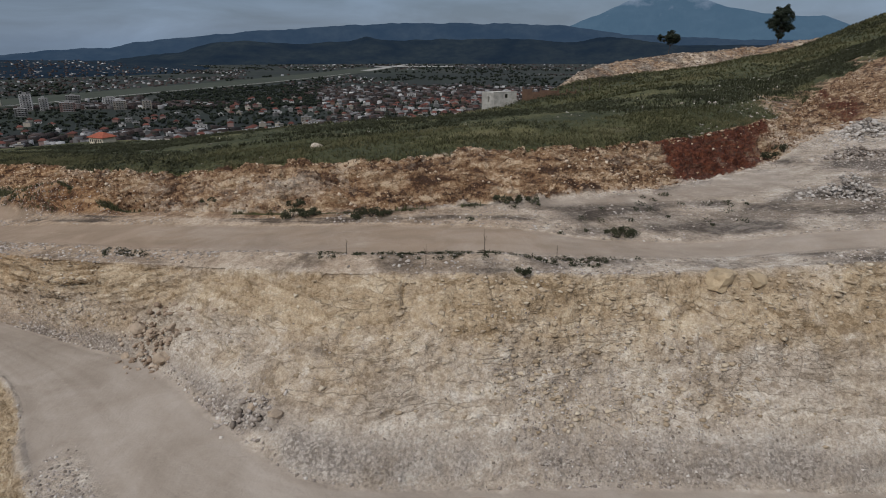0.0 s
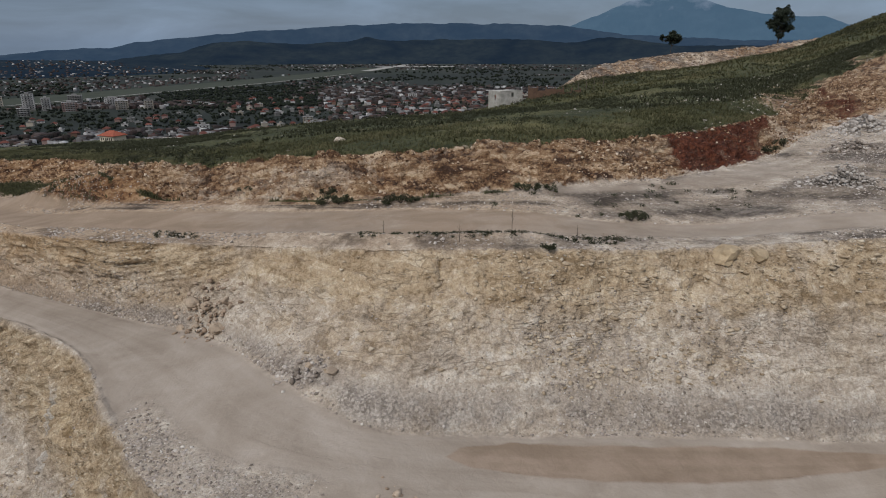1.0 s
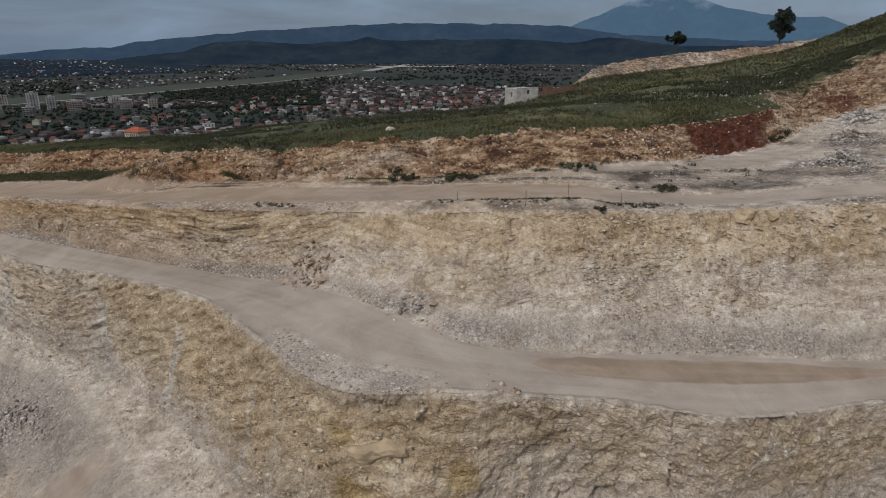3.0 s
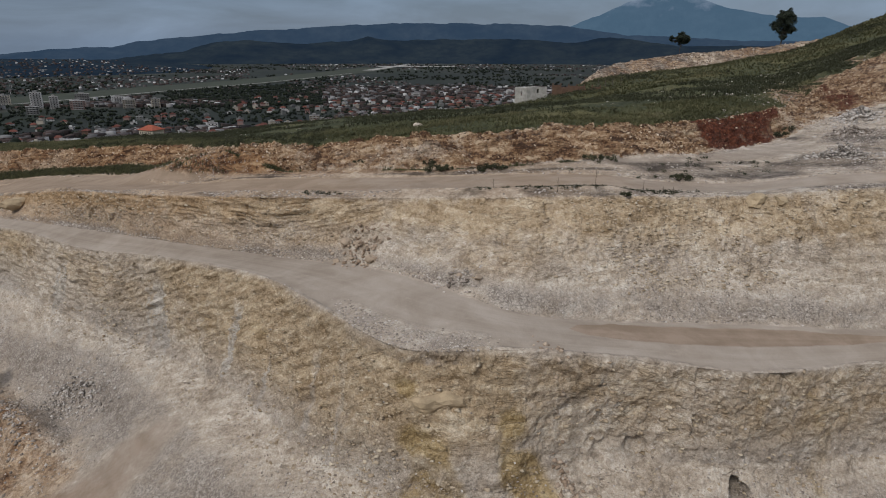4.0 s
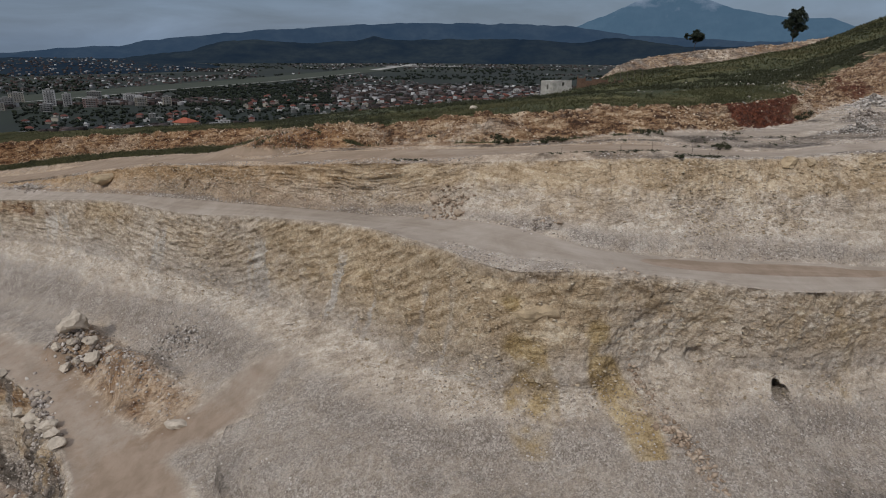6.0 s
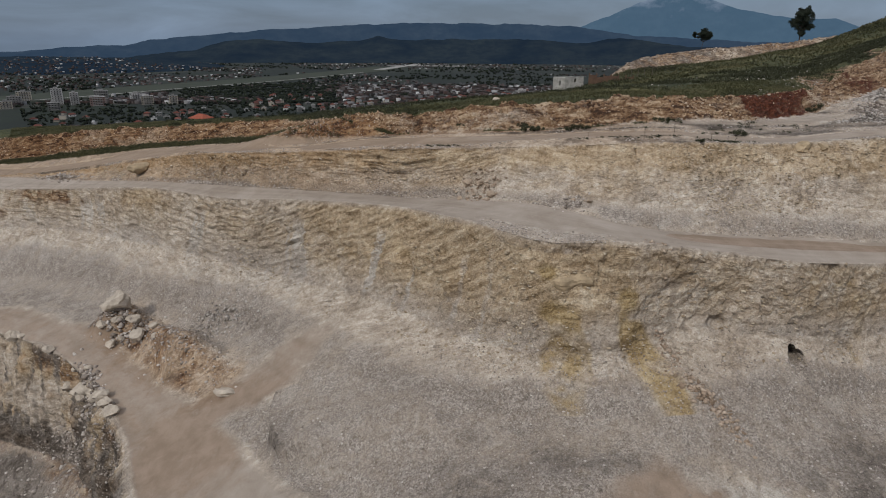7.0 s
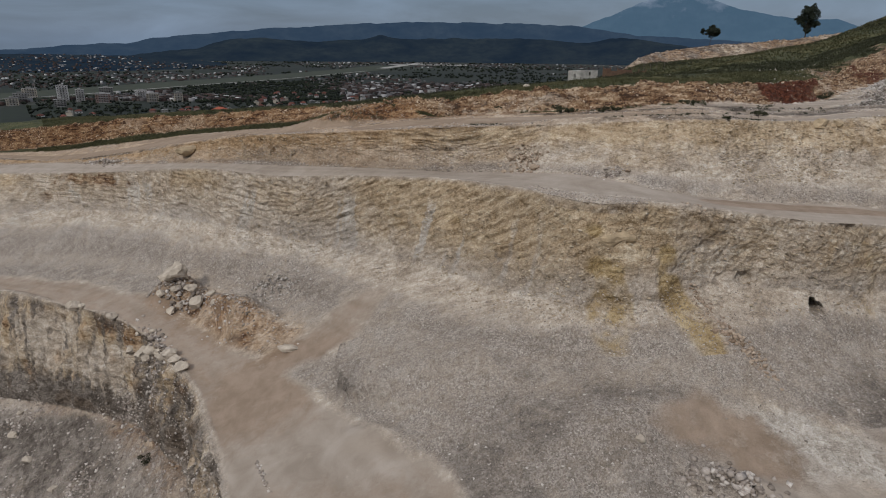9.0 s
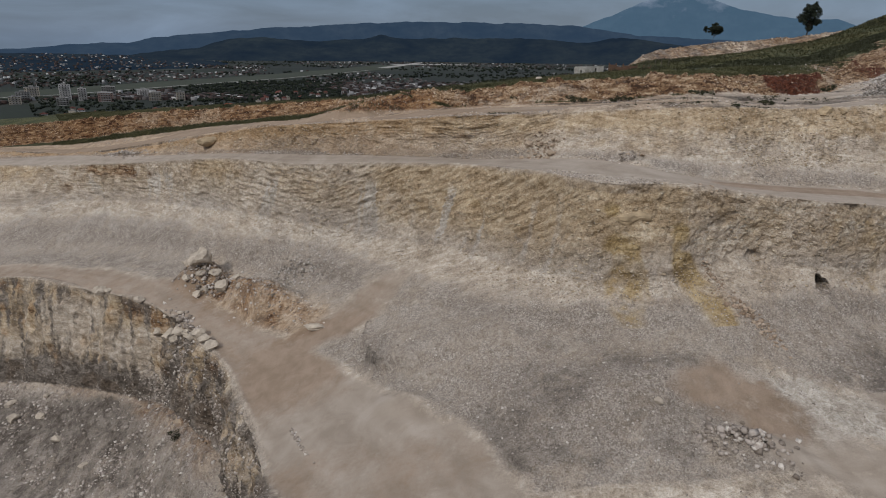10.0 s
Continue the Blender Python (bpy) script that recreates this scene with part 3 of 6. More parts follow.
# folded beds of the limestone: a height for each station of the middle and of the lower face
fold_mid = np.interp(UU, [2, 3.9, 4.7, 5.3, 5.7, 6.0, 6.4, 6.9, 7.35, 8, 8.7, 9.3, 10.2, 11.3, 13], [20.5, 21.8, 23.3, 24.6, 24.8, 24.9, 25.7, 26.7, 27.8, 28.2, 28.0, 27.8, 28.4, 29.1, 28.8])
fold_low = np.interp(UU, [0.4, 1.6, 2.2, 2.85, 3.4, 3.9, 4.3, 4.75, 5.4, 6.1, 6.9, 7.6, 8.3, 9.5, 10.5, 12], [6.5, 8.2, 8.7, 9.0, 8.5, 8.2, 8.9, 11.3, 15.5, 20.2, 24.2, 27.8, 30.5, 30.8, 29.4, 27.8])
fold_bank = np.interp(UU, np.arange(17), lines[B["brink"]][1:, 2])
fold = np.where(RR < B["bank_foot"] + 0.4, fold_bank, np.where(RR < B["lower_in"] + 0.5, fold_mid, np.where(RR < B["pit_edge"] + 0.5, fold_low, 0.0)))
bed = np.where((RR > B["pit_edge"] - 0.2) & (RR < B["pit_rim"] + 0.02), 4.0 * fbm(X * 0.25, Y * 0.25, 0, 3, 8), Z - fold) + 0.36 * fbm(X * 0.12, Y * 0.12, Z * 0.12, 3, 5) + 0.10 * fbm(X * 0.7, Y * 0.7, Z * 0.7, 2, 6)
face_mid, face_low = band("upper_crest", "middle_scree", 0.1) + 0.6 * (RR > B["middle_scree"]) * band("middle_scree", "lower_in", 0.3) * (1 - smoothstep(0.3, 0.7, RR - B["middle_scree"])), band("lower_out", "lower_scree", 0.12)
patch = fbm(X * 0.09, Y * 0.09, Z * 0.16, 3, 7)
layered = np.clip(face_mid * np.maximum(1.1 * bell(4.9, 8.6, 0.5) * smoothstep(-0.45, 0.1, patch), 0.75 * smoothstep(0.05, 0.3, patch))
                  + face_low * np.maximum(0.95 * bell(0.5, 8.4, 0.6) * smoothstep(-0.25, 0.15, patch + 0.12 * bell(1.5, 6.5)) * (1 - 0.6 * smoothstep(0.6, 1.0, RR - B["lower_out"])), 0.5 * smoothstep(0.0, 0.3, patch))
                  + 0.9 * band("brink", "bank_foot") * smoothstep(-0.5, 0.0, patch) + 0.8 * band("pit_rim", "gully_side", 0.1) * (UU < 5), 0, 1)
chunk = fbm(X * 1.3, Y * 1.3, Z * 1.5, 4, 21, 0.66)
swell = fbm(X * 0.13, Y * 0.13, Z * 0.13, 3, 31)
rib = fbm(X * 0.36, Y * 0.36, Z * 0.06, 3, 51)
hard = rocky > 0.03
bx, by, bz = X[hard], Y[hard], bed[hard]
warp = 0.35 * fbm(bx * 0.8, by * 0.8, Z[hard] * 0.8, 2, 23)
big, big_joint = blocks(bx * 0.45 + 0.25 * Z[hard] + warp * 2, by * 0.45, Z[hard] * 0.42 - 0.2 * bx + warp * 2, 101)
small, small_joint = blocks(bx * 1.5 + warp * 2, by * 1.5, bz * 2.3 + warp, 131)
broken = np.zeros_like(X)
crag, crag_joint = blocks(bx * 0.20 + 0.12 * Z[hard] + warp, by * 0.20, Z[hard] * 0.24 - 0.10 * bx + warp, 171)
broken[hard] = 0.20 * crag - 0.08 * (1 - smoothstep(0.0, 0.05, crag_joint)) + 0.19 * big + 0.075 * small - 0.07 * (1 - smoothstep(0.0, 0.10, big_joint)) - 0.06 * (1 - smoothstep(0.0, 0.16, small_joint))
# beds stand out one by one, with a deep joint under each, broken along their length
lip = np.zeros_like(X)
for thick, out, notch, seed in ((0.36, 0.30, 0.16, 151), (0.17, 0.12, 0.05, 155)):
    course = bed / thick + 0.6 * fbm(X * 0.25, Y * 0.25, 0, 2, seed)
    layer = np.floor(course)
    at_joint = 1 - smoothstep(0.10, 0.24, np.abs(course - layer - 0.14))
    lip += out * value_noise(X * 0.46, Y * 0.46, layer * 7.3, seed + 1) - notch * at_joint * smoothstep(-0.35, 0.25, value_noise(X * 0.62, Y * 0.62, layer * 5.1, seed + 2))
# smooth joint planes low in the face
plane = (1 - smoothstep(0.70, 1.0, np.maximum(np.abs(X + 7.7 + 0.12 * (Z - 16)) / 1.7, np.abs(Z - 16.0) / 2.8) + 0.35 * fbm(X * 0.7, Y * 0.7, Z * 0.7, 3, 161))) * (RR > B["lower_out"] + 0.1) * (RR < B["pit_edge"])
rough_rock = (1 - 0.6 * plane) * (1 - 0.55 * layered)
push = rocky * layered * lip * (1.1 - 0.45 * face_low * smoothstep(6.0, 8.0, UU))
push += rocky * rough_rock * (0.45 * swell * (1 - 0.6 * face_low * smoothstep(8.5, 9.5, UU)) + 0.24 * chunk + (0.85 - 0.40 * face_low * smoothstep(8.3, 9.3, UU)) * broken)
push += band("pit_rim", "gully_side", 0.12) * (UU < 8) * (1.9 * fbm(X * 0.14, Y * 0.14, Z * 0.05, 3, 53) + 1.1 * fbm(X * 0.45, Y * 0.45, Z * 0.12, 3, 54))
push += rocky * (0.25 * swell + 0.12 * chunk + 0.75 * rib * face_low * smoothstep(0.15, 0.6, RR - B["lower_out"]))
push += 0.22 * plane
push += band("brink", "bank_foot", 0.08) * (0.9 * broken + 0.30 * chunk)
push += loose * (0.28 * swell + 0.22 * chunk)
push += meadow * (0.5 * fbm(X * 0.05, Y * 0.05, 0, 3, 61) + 0.14 * fbm(X * 0.5, Y * 0.5, 0, 2, 62))
push += 0.05 * fbm(X * 0.6, Y * 0.6, 0, 3, 71) * (1 - rocky)
# berm of spoil along the outer shoulder of the upper road
shoulder = np.clip(1 - np.abs(RR - B["upper_out"] - 0.45) / 0.5, 0, 1)
push += 0.40 * shoulder * smoothstep(-0.1, 0.3, fbm(X * 0.12, Y * 0.12, 0, 2, 73)) * bell(3.5, 12.5)
# a small cave in the lower face, and a dark pocket beside it
for cx, cy, cz, cr, deep in ((8.2, 14.4, 14.05, 0.82, 4.0), (2.1, 17.2, 16.0, 0.95, 0.7)):
    away = 0.32 * fbm(X * 1.6, Y * 1.6, Z * 1.6, 2, 77) + np.sqrt((X - cx) ** 2 + ((Y - cy) * 0.25) ** 2 + ((Z - cz) * 1.35) ** 2)
    hollow = deep * (1 - smoothstep(cr * 0.72, cr, away)) * (np.abs(RR - B["lower_scree"]) < 0.9)
    land = land + np.stack([0.2 * hollow, hollow, -0.15 * hollow], -1)
land = land + normal * push[..., None]
# the spur where the bank begins, beside the road
off_spur = RR - B["bank_foot"] - 0.75 + 0.38 * (UU - 4.2)
spur = np.clip((UU - 4.2) / 1.3, 0, 1) * (1 - smoothstep(6.1, 6.7, UU)) * np.exp(-(off_spur / np.where(off_spur > 0, 0.22, 0.5)) ** 2)
land[..., 2] += spur * (2.6 + 0.6 * chunk + 0.5 * swell)
# spoil heaps on the pit floor: long axis, turn, size, height
for hx, hy, turn, ra, rb, high in ((-53.0, 37.0, -42, 12.0, 4.2, 3.0), (-64.5, 46.0, -30, 6.0, 4.0, 2.6), (-12.0, 3.0, 20, 9.0, 4.0, 0.9), (-5.0, -3.0, -20, 5.0, 3.0, 0.9), (-31.0, 7.4, -30, 4.6, 1.9, 0.8)):
    c, s = math.cos(radians(turn)), math.sin(radians(turn))
    p, q = (land[..., 0] - hx) * c + (land[..., 1] - hy) * s, -(land[..., 0] - hx) * s + (land[..., 1] - hy) * c
    away = np.sqrt((p / ra) ** 2 + (q / rb) ** 2) + 0.22 * fbm(X * 0.2, Y * 0.2, 0, 3, 171)
    land[..., 2] += high * (1 - smoothstep(0.1, 1.0, away)) * (RR > B["lower_scree"] + 0.35)
# the grey bench that the track cuts off short
edge = points("-36.5,24,0 -36.6,18,0 -35.6,15.5,0 -34.4,13.6,0 -32,12.4,0 -29.8,10.4,0 -26.8,8.6,0 -23,4.4,0 -19,1,0")[:, :2]
side = np.interp(land[..., 1], edge[::-1, 1][1:], edge[::-1, 0][1:])
cut = near_line(land[..., :2], "-36.5,24,0 -36.6,18,0 -35.6,15.5,0 -34.4,13.6,0 -32,12.4,0 -29.8,10.4,0 -26.8,8.6,0 -23,4.4,0 -19,1,0")
inner = (land[..., 0] > side) & (land[..., 1] > 1.5) & (land[..., 1] < 21)
bench = np.where(inner, smoothstep(0.0, 0.5, cut + 0.4 * fbm(X * 0.5, Y * 0.5, 0, 2, 175)), 0) * (1 - smoothstep(5.0, 11.0, cut)) * (RR > B["lower_scree"] + 0.5)
land[..., 2] += (0.3 + 1.2 * smoothstep(8.0, 14.0, land[..., 1])) * bench
bed = bed + land[..., 2] - Z
X, Y, Z = land[..., 0], land[..., 1], land[..., 2]

# what the ground is made of, belt by belt, with some painted shade and haze
torn = fbm(X * 0.07, Y * 0.07, Z * 0.1, 4, 81)
speck = fbm(X * 0.4, Y * 0.4, Z * 0.4, 3, 91)
drop = RR - B["lower_out"]


def spot(cx, cy, cz, rx, rz):
    return np.exp(-(((X - cx) / rx) ** 2 + ((Z - cz) / rz) ** 2 + ((Y - cy) / max(rx * 2.5, 5.0)) ** 2))


def streak(text, wide, u0, u1):
    """A stain down the lower face: its line in plan across and height."""
    away = near_line(np.stack([X, Z], -1), text) + 0.7 * speck
    return (1 - smoothstep(0.15 * wide, 1.15 * wide, away)) * (UU > u0) * (UU < u1) * (RR > B["lower_out"]) * (RR < B["pit_edge"] - 0.15)


# hanging white dust over the pit floor, painted into the ground as a pale patch
dust_haze = (1 - smoothstep(0.5, 4.5, near_line(land[..., :2], "-0.5,1.6 5,0.2 10,-2") + 2.0 * torn + 1.2 * speck)) * (RR > B["pit_edge"] + 0.2)
heap = (1 - smoothstep(1.6, 6.0, near_line(land[..., :2], "-66,46 -57,39 -49,32 -45,29") + 3.0 * torn + 1.5 * speck)) * (RR > B["lower_scree"] + 0.5)
MASKS = {
    "turf": np.clip(np.maximum.reduce([
        smoothstep(0.0, 0.10, B["brink"] - RR + 0.08 * speck + 0.05) * (1 - 0.85 * bell(13.5, 15.4) * smoothstep(-0.05, 0.25, torn + 0.5 * speck) * (RR > B["meadow"] - 0.4)),
        bell(-0.5, 5.6) * (1 - smoothstep(0.16, 0.34, np.abs(RR - B["bank_foot"] - 0.26) + 0.08 * torn + 0.06 * speck)) * (1 - spur),
        0.9 * bell(5.3, 10.2) * (1 - smoothstep(0.02, 0.10, np.abs(RR - B["bank_foot"] - 0.10) + 0.10 * torn + 0.04 * speck)) * smoothstep(-0.1, 0.2, torn + speck)]), 0, 1),
    "dust": np.clip(np.maximum.reduce([smoothstep(B["upper_in"] - 0.04, B["upper_in"] + 0.04, RR + 0.35 * bell(2.5, 4.7)) * (1 - smoothstep(B["upper_out"] - 0.05, B["upper_out"] + 0.05, RR)), 0.18 * band("upper_out", "upper_crest", 0.1), band("lower_in", "lower_out", 0.08) * (1 - 0.85 * bell(7.2, 8.8, 0.25) * smoothstep(0.62, 0.8, RR - B["lower_in"] + 0.1 * torn)), on_pit_road,
                                       # the first blob here paints more of that hanging dust onto the floor
                                       0.95 * (1 - smoothstep(1.5, 4.5, near_line(land[..., :2], "-2.5,-1.5 2,-4.5 9,-8") + 2.0 * torn + 1.2 * speck)) * (RR > B["pit_edge"] + 0.3), 0.75 * band("pit_edge", "gully_floor", 0.3) * smoothstep(8.6, 9.5, UU) * smoothstep(0.0, 0.3, torn + 0.3 * smoothstep(11.2, 12, UU)) * (RR > B["pit_edge"] + 0.55),
                                       bell(2.0, 5.4) * (1 - smoothstep(0.05, 0.16, np.abs(RR - B["bank_foot"] - 0.72) + 0.05 * torn)),
                                       0.8 * bell(10.4, 13.2) * (1 - smoothstep(0.06, 0.25, np.abs(RR - B["bank_foot"] - 0.22 - 0.1 * (UU - 11.5)) + 0.14 * torn))]), 0, 1),
    "scree": np.clip(0.5 * bell(7.2, 8.8, 0.25) * smoothstep(0.62, 0.8, RR - B["lower_in"] + 0.1 * torn) * (RR < B["lower_out"] + 0.1) + (1 - np.clip(2 * spur, 0, 1)) * (1 - 0.75 * heap) * (1 - 0.5 * smoothstep(0.1, 0.4, speck)) * loose * np.where(RR > B["lower_scree"] + 0.5, 0.95 + 0.4 * torn, 0.75 + 0.5 * torn) + 0.55 * smoothstep(0.45, 1.0, drop + 0.5 * torn) * band("lower_out", "lower_scree", 0.05) + 0.12 * smoothstep(0.4, 1.0, RR - B["upper_crest"] + 0.4 * torn) * band("upper_crest", "middle_scree", 0.05), 0, 1),
    "rust": np.clip(smoothstep(B["brink"] - 0.25, B["brink"] - 0.10, RR) * (1 - smoothstep(B["bank_foot"] - 0.06, B["bank_foot"] + 0.06, RR)) * (0.80 + 0.7 * torn) + np.clip(2.2 * spur, 0, 1) * (0.8 + 0.7 * torn) + 0.62 * bell(5.2, 9.6) * (RR > B["bank_foot"]) * (1 - smoothstep(0.3, 0.65, RR - B["bank_foot"] + 0.3 * torn)) * (RR < B["upper_in"]) + 0.6 * heap * (1 - on_pit_road) * (0.8 + 0.9 * speck) + 0.75 * bell(12.8, 15.6) * (RR > B["meadow"] - 0.4) * (RR < B["brink"]) + 0.75 * smoothstep(-0.15, 0.25, torn + 0.5 * speck) * band("pit_rim", "gully_side", 0.1) * (UU < 7) + 0.8 * bell(1.5, 5.0, 0.6) * (1 - smoothstep(0.05, 0.25, np.abs(RR - B["gully_side"] - 0.1) + 0.2 * torn))  + 0.95 * (spot(-92, 79, 10.2, 5, 1.5) + spot(-101, 84.5, 9.4, 4, 1.4) + spot(-110, 90, 8.0, 5, 1.5) + 0.6 * spot(-84, 73.5, 11.2, 4, 1.2) + 0.7 * spot(-108, 88, 5.5, 3, 2.0)) * (RR > B["lower_out"]) * smoothstep(-0.3, 0.2, speck + torn), 0, 1),
    "clay": np.clip(band("brink", "bank_foot", 0.04) * (smoothstep(-0.10, 0.10, UU - 11.78 - 0.24 * (RR - B["brink"]) + 0.12 * speck) * (1 - smoothstep(-0.25, 0.3, UU - 13.3 + 0.35 * (RR - B["brink"]) + 0.5 * torn + 0.35 * speck)) * (1.05 + 0.5 * speck) + bell(14.2, 14.7, 0.15) * (0.5 + speck) + 0.42 * bell(5.2, 9, 0.6) * smoothstep(0.0, 0.5, torn + speck * 0.5)), 0, 1),
    "ochre": np.clip(band("upper_crest", "lower_in", 0.1) * (0.86 + 0.5 * torn - 0.45 * smoothstep(0.3, 0.9, RR - B["upper_crest"] + 0.3 * torn)) * (1 - 0.55 * smoothstep(1.2, 1.8, RR - B["upper_crest"])) + band("lower_out", "lower_scree", 0.1) * (0.50 + 0.8 * torn + 0.30 * bell(5.0, 9.0)) * (1 - 0.75 * smoothstep(0.5, 1.1, drop))
                     + 0.35 * heap + 1.1 * band("pit_rim", "gully_side", 0.1) * smoothstep(-0.5, 0.1, torn) * (1 - smoothstep(7, 8, UU)), 0, 1),
    "stain": np.clip((2.2 * streak("-11.0,16.9 -10.6,14.8 -10.8,12.6", 2.1, 6.5, 10.5) + 0.6 * streak("-8.7,15.2 -8.5,12.8", 0.35, 6.5, 10.5) + 1.4 * streak("-5.7,18.8 -5.4,16.6 -5.2,15.6", 1.3, 7.0, 11.5) + 1.4 * streak("-5.2,15.6 -4.4,14.4 -3.4,13.2 -2.5,12.3", 1.75, 7.0, 11.5) + 0.9 * spot(-11.9, 15.8, 20.5, 0.9, 0.7)
                      + 0.75 * streak("14.3,17.8 14.8,15.6 14.0,13.4", 1.2, 11.4, 13.5) + 0.4 * spot(12.0, 16.8, 19.4, 2.4, 0.8) + 0.4 * spot(-33, 37, 15.5, 3, 1.2) + 0.35 * spot(-24, 28, 18, 4, 1.0)) * (0.68 + 1.3 * speck) * (RR > B["lower_out"]) * (RR < B["pit_edge"]), 0, 1),
    "earth": np.clip(1.1 * smoothstep(-0.04, 0.05, np.interp(UU, [9.55, 9.8, 10.2, 11, 12.5, 13.2, 13.8], [-0.1, 0.14, 0.22, 0.21, 0.17, 0.10, -0.1]) + 0.10 * torn + 0.04 * speck - np.abs(RR - B["lower_in"] - 0.32)) * (RR > B["lower_in"]) * (RR < B["lower_out"])
                     + 0.8 * (1 - smoothstep(0.0, 4.2, near_line(land[..., :2], "-6.2,3.0 -3.2,1.2") + 2.6 * torn + 2.4 * speck)) * (RR > B["pit_edge"]) + 0.56 * on_pit_road * smoothstep(-0.4, 0.3, torn + 0.02 * (Y - 8)) + 0.6 * on_pit_road * (1 - smoothstep(3, 10, np.hypot(X + 43, Y - 20) + 6 * torn)), 0, 1),
}
MASKS["chalk_and_haze"] = np.clip(0.05 * plane + (0.55 + 0.9 * torn) * (0.6 * bell(10.2, 14.0) * (RR > B["upper_crest"]) * (RR < B["lower_in"] - 0.3) * smoothstep(0.35, 0.8, RR - B["upper_crest"] + 0.3 * torn)
                         + 0.60 * bell(-1.0, 5.6, 1.2) * (RR > B["lower_out"]) * (RR < B["pit_edge"] - 0.4) * smoothstep(0.15, 0.6, drop + 0.3 * torn) + 0.5 * bell(7.5, 9.8) * band("lower_out", "lower_scree", 0.2) * smoothstep(0.3, 0.8, drop))
                         + 0.75 * smoothstep(0.18, 0.34, fbm(UU * 7.0, drop * 0.5, 0, 3, 99)) * bell(1.5, 7.6, 0.8) * band("lower_out", "lower_scree", 0.2) * smoothstep(0.1, 0.4, drop), 0, 1)
# dark gravel of apron and shoulder, then shade painted on gully wall and floor
MASKS["marl_and_shade"] = np.clip(np.maximum.reduce([(0.20 + 1.0 * torn + 0.7 * speck + 0.7 * fbm(RR * 5.0, UU * 0.8, 0, 3, 97) + 0.10 * smoothstep(8.0, 10.0, UU)) * band("bank_foot", "upper_in", 0.1) * (UU > 2) * (1 - np.clip(2 * spur, 0, 1)) * (1 - 0.7 * bell(5.5, 9.0) * (RR < B["bank_foot"] + 0.45)), (0.42 + 0.7 * torn + 0.8 * speck) * band("upper_out", "upper_crest", 0.12), (0.48 + 0.9 * torn + 0.8 * fbm(X * 0.9, Y * 0.9, Z * 0.10, 3, 95) + 0.8 * smoothstep(0.55, 1.0, RR - B["pit_rim"]) + 0.12 + 0.10 * smoothstep(3.0, 4.2, UU)) * band("pit_rim", "gully_side", 0.05) * (UU < 8),
                                           (0.70 + 0.9 * torn + 0.6 * speck) * smoothstep(B["gully_side"] + 0.05, B["gully_side"] + 0.4, RR + 0.2 * torn) * (1 - smoothstep(8.0, 9.5, UU)),
                                           # grey patches of the pit floor, and a dark strip along the bench edge
                                           (0.42 + 0.9 * torn + 0.4 * speck) * band("pit_edge", "gully_floor", 0.3) * smoothstep(5.5, 7.0, UU) * (1 - on_pit_road), 0.8 * bench * (1 - smoothstep(0.2, 1.0, cut)) * (0.5 + 1.5 * np.clip(speck + 0.3, 0, 1)) * smoothstep(7.0, 13.0, Y)]), 0, 1)
MASKS["ochre"] *= 1 - 0.75 * MASKS["chalk_and_haze"]
MASKS["scree"] = np.maximum(MASKS["scree"], 0.72 * smoothstep(0.15, 0.5, RR - B["lower_scree"] + 0.25 * torn) * (RR < B["pit_rim"]) * (1 - on_pit_road) * (1 - 0.8 * heap)) * (1 - 0.85 * dust_haze) * (1 - 0.6 * MASKS["stain"])
MASKS["marl_and_shade"] *= 1 - 0.9 * dust_haze
# the haze patch is laid over the pale rock colour
MASKS["chalk_and_haze"] = np.maximum(MASKS["chalk_and_haze"], 0.85 * dust_haze)
MASKS["dust"] *= 1 - 0.5 * dust_haze
MASKS["bed"] = bed
# reddish soil carried onto the upper shelf; also shade painted into the left bank
MASKS["loam_and_shade"] = np.clip((0.75 + 0.6 * torn) * band("bank_foot", "upper_crest", 0.2) * (1 - 0.5 * smoothstep(9, 11, UU)) + 0.9 * (1 - smoothstep(4.0, 8.0, UU + torn)) * band("brink", "lower_in", 0.1) + 0.7 * band("pit_rim", "gully_side", 0.1) * (UU < 8) * smoothstep(-0.2, 0.3, torn + speck) + 0.8 * heap, 0, 1)
# ruts and sweeps along the roads
MASKS["rut"] = 0.16 * fbm(RR * 9.0, UU * 0.9, 0, 3, 141) + 0.07 * fbm(RR * 26.0, UU * 0.7, 0, 2, 142) * np.where(RR > B["pit_edge"], 0.0, 1.0) + np.where(RR > B["pit_edge"], 0.14 * fbm(pit_road * 1.1, (X - Y) * 0.03, 0, 2, 143), 0.0)


def belt(name, first, last, label):
    """One belt of the quarry, between two break lines."""
    a, b = sum(STRIP_ROWS[:B[first]]), sum(STRIP_ROWS[:B[last]])
    step = 2 if name == "hillside" else 1
    part_of = land[a:b + 1, ::step]
    h, w = part_of.shape[:2]
    ids = np.arange(h * w).reshape(h, w)
    quads = np.stack([ids[:-1, :-1], ids[1:, :-1], ids[1:, 1:], ids[:-1, 1:]], -1).reshape(-1, 4)
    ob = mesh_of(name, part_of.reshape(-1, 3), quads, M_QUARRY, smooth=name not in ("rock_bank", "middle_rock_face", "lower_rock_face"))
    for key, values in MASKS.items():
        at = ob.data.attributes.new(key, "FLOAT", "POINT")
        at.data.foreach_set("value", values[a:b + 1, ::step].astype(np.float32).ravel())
    return tagged(ob, label, "ground" if "face" not in name and "bank" not in name else "rock face", kind="structure")


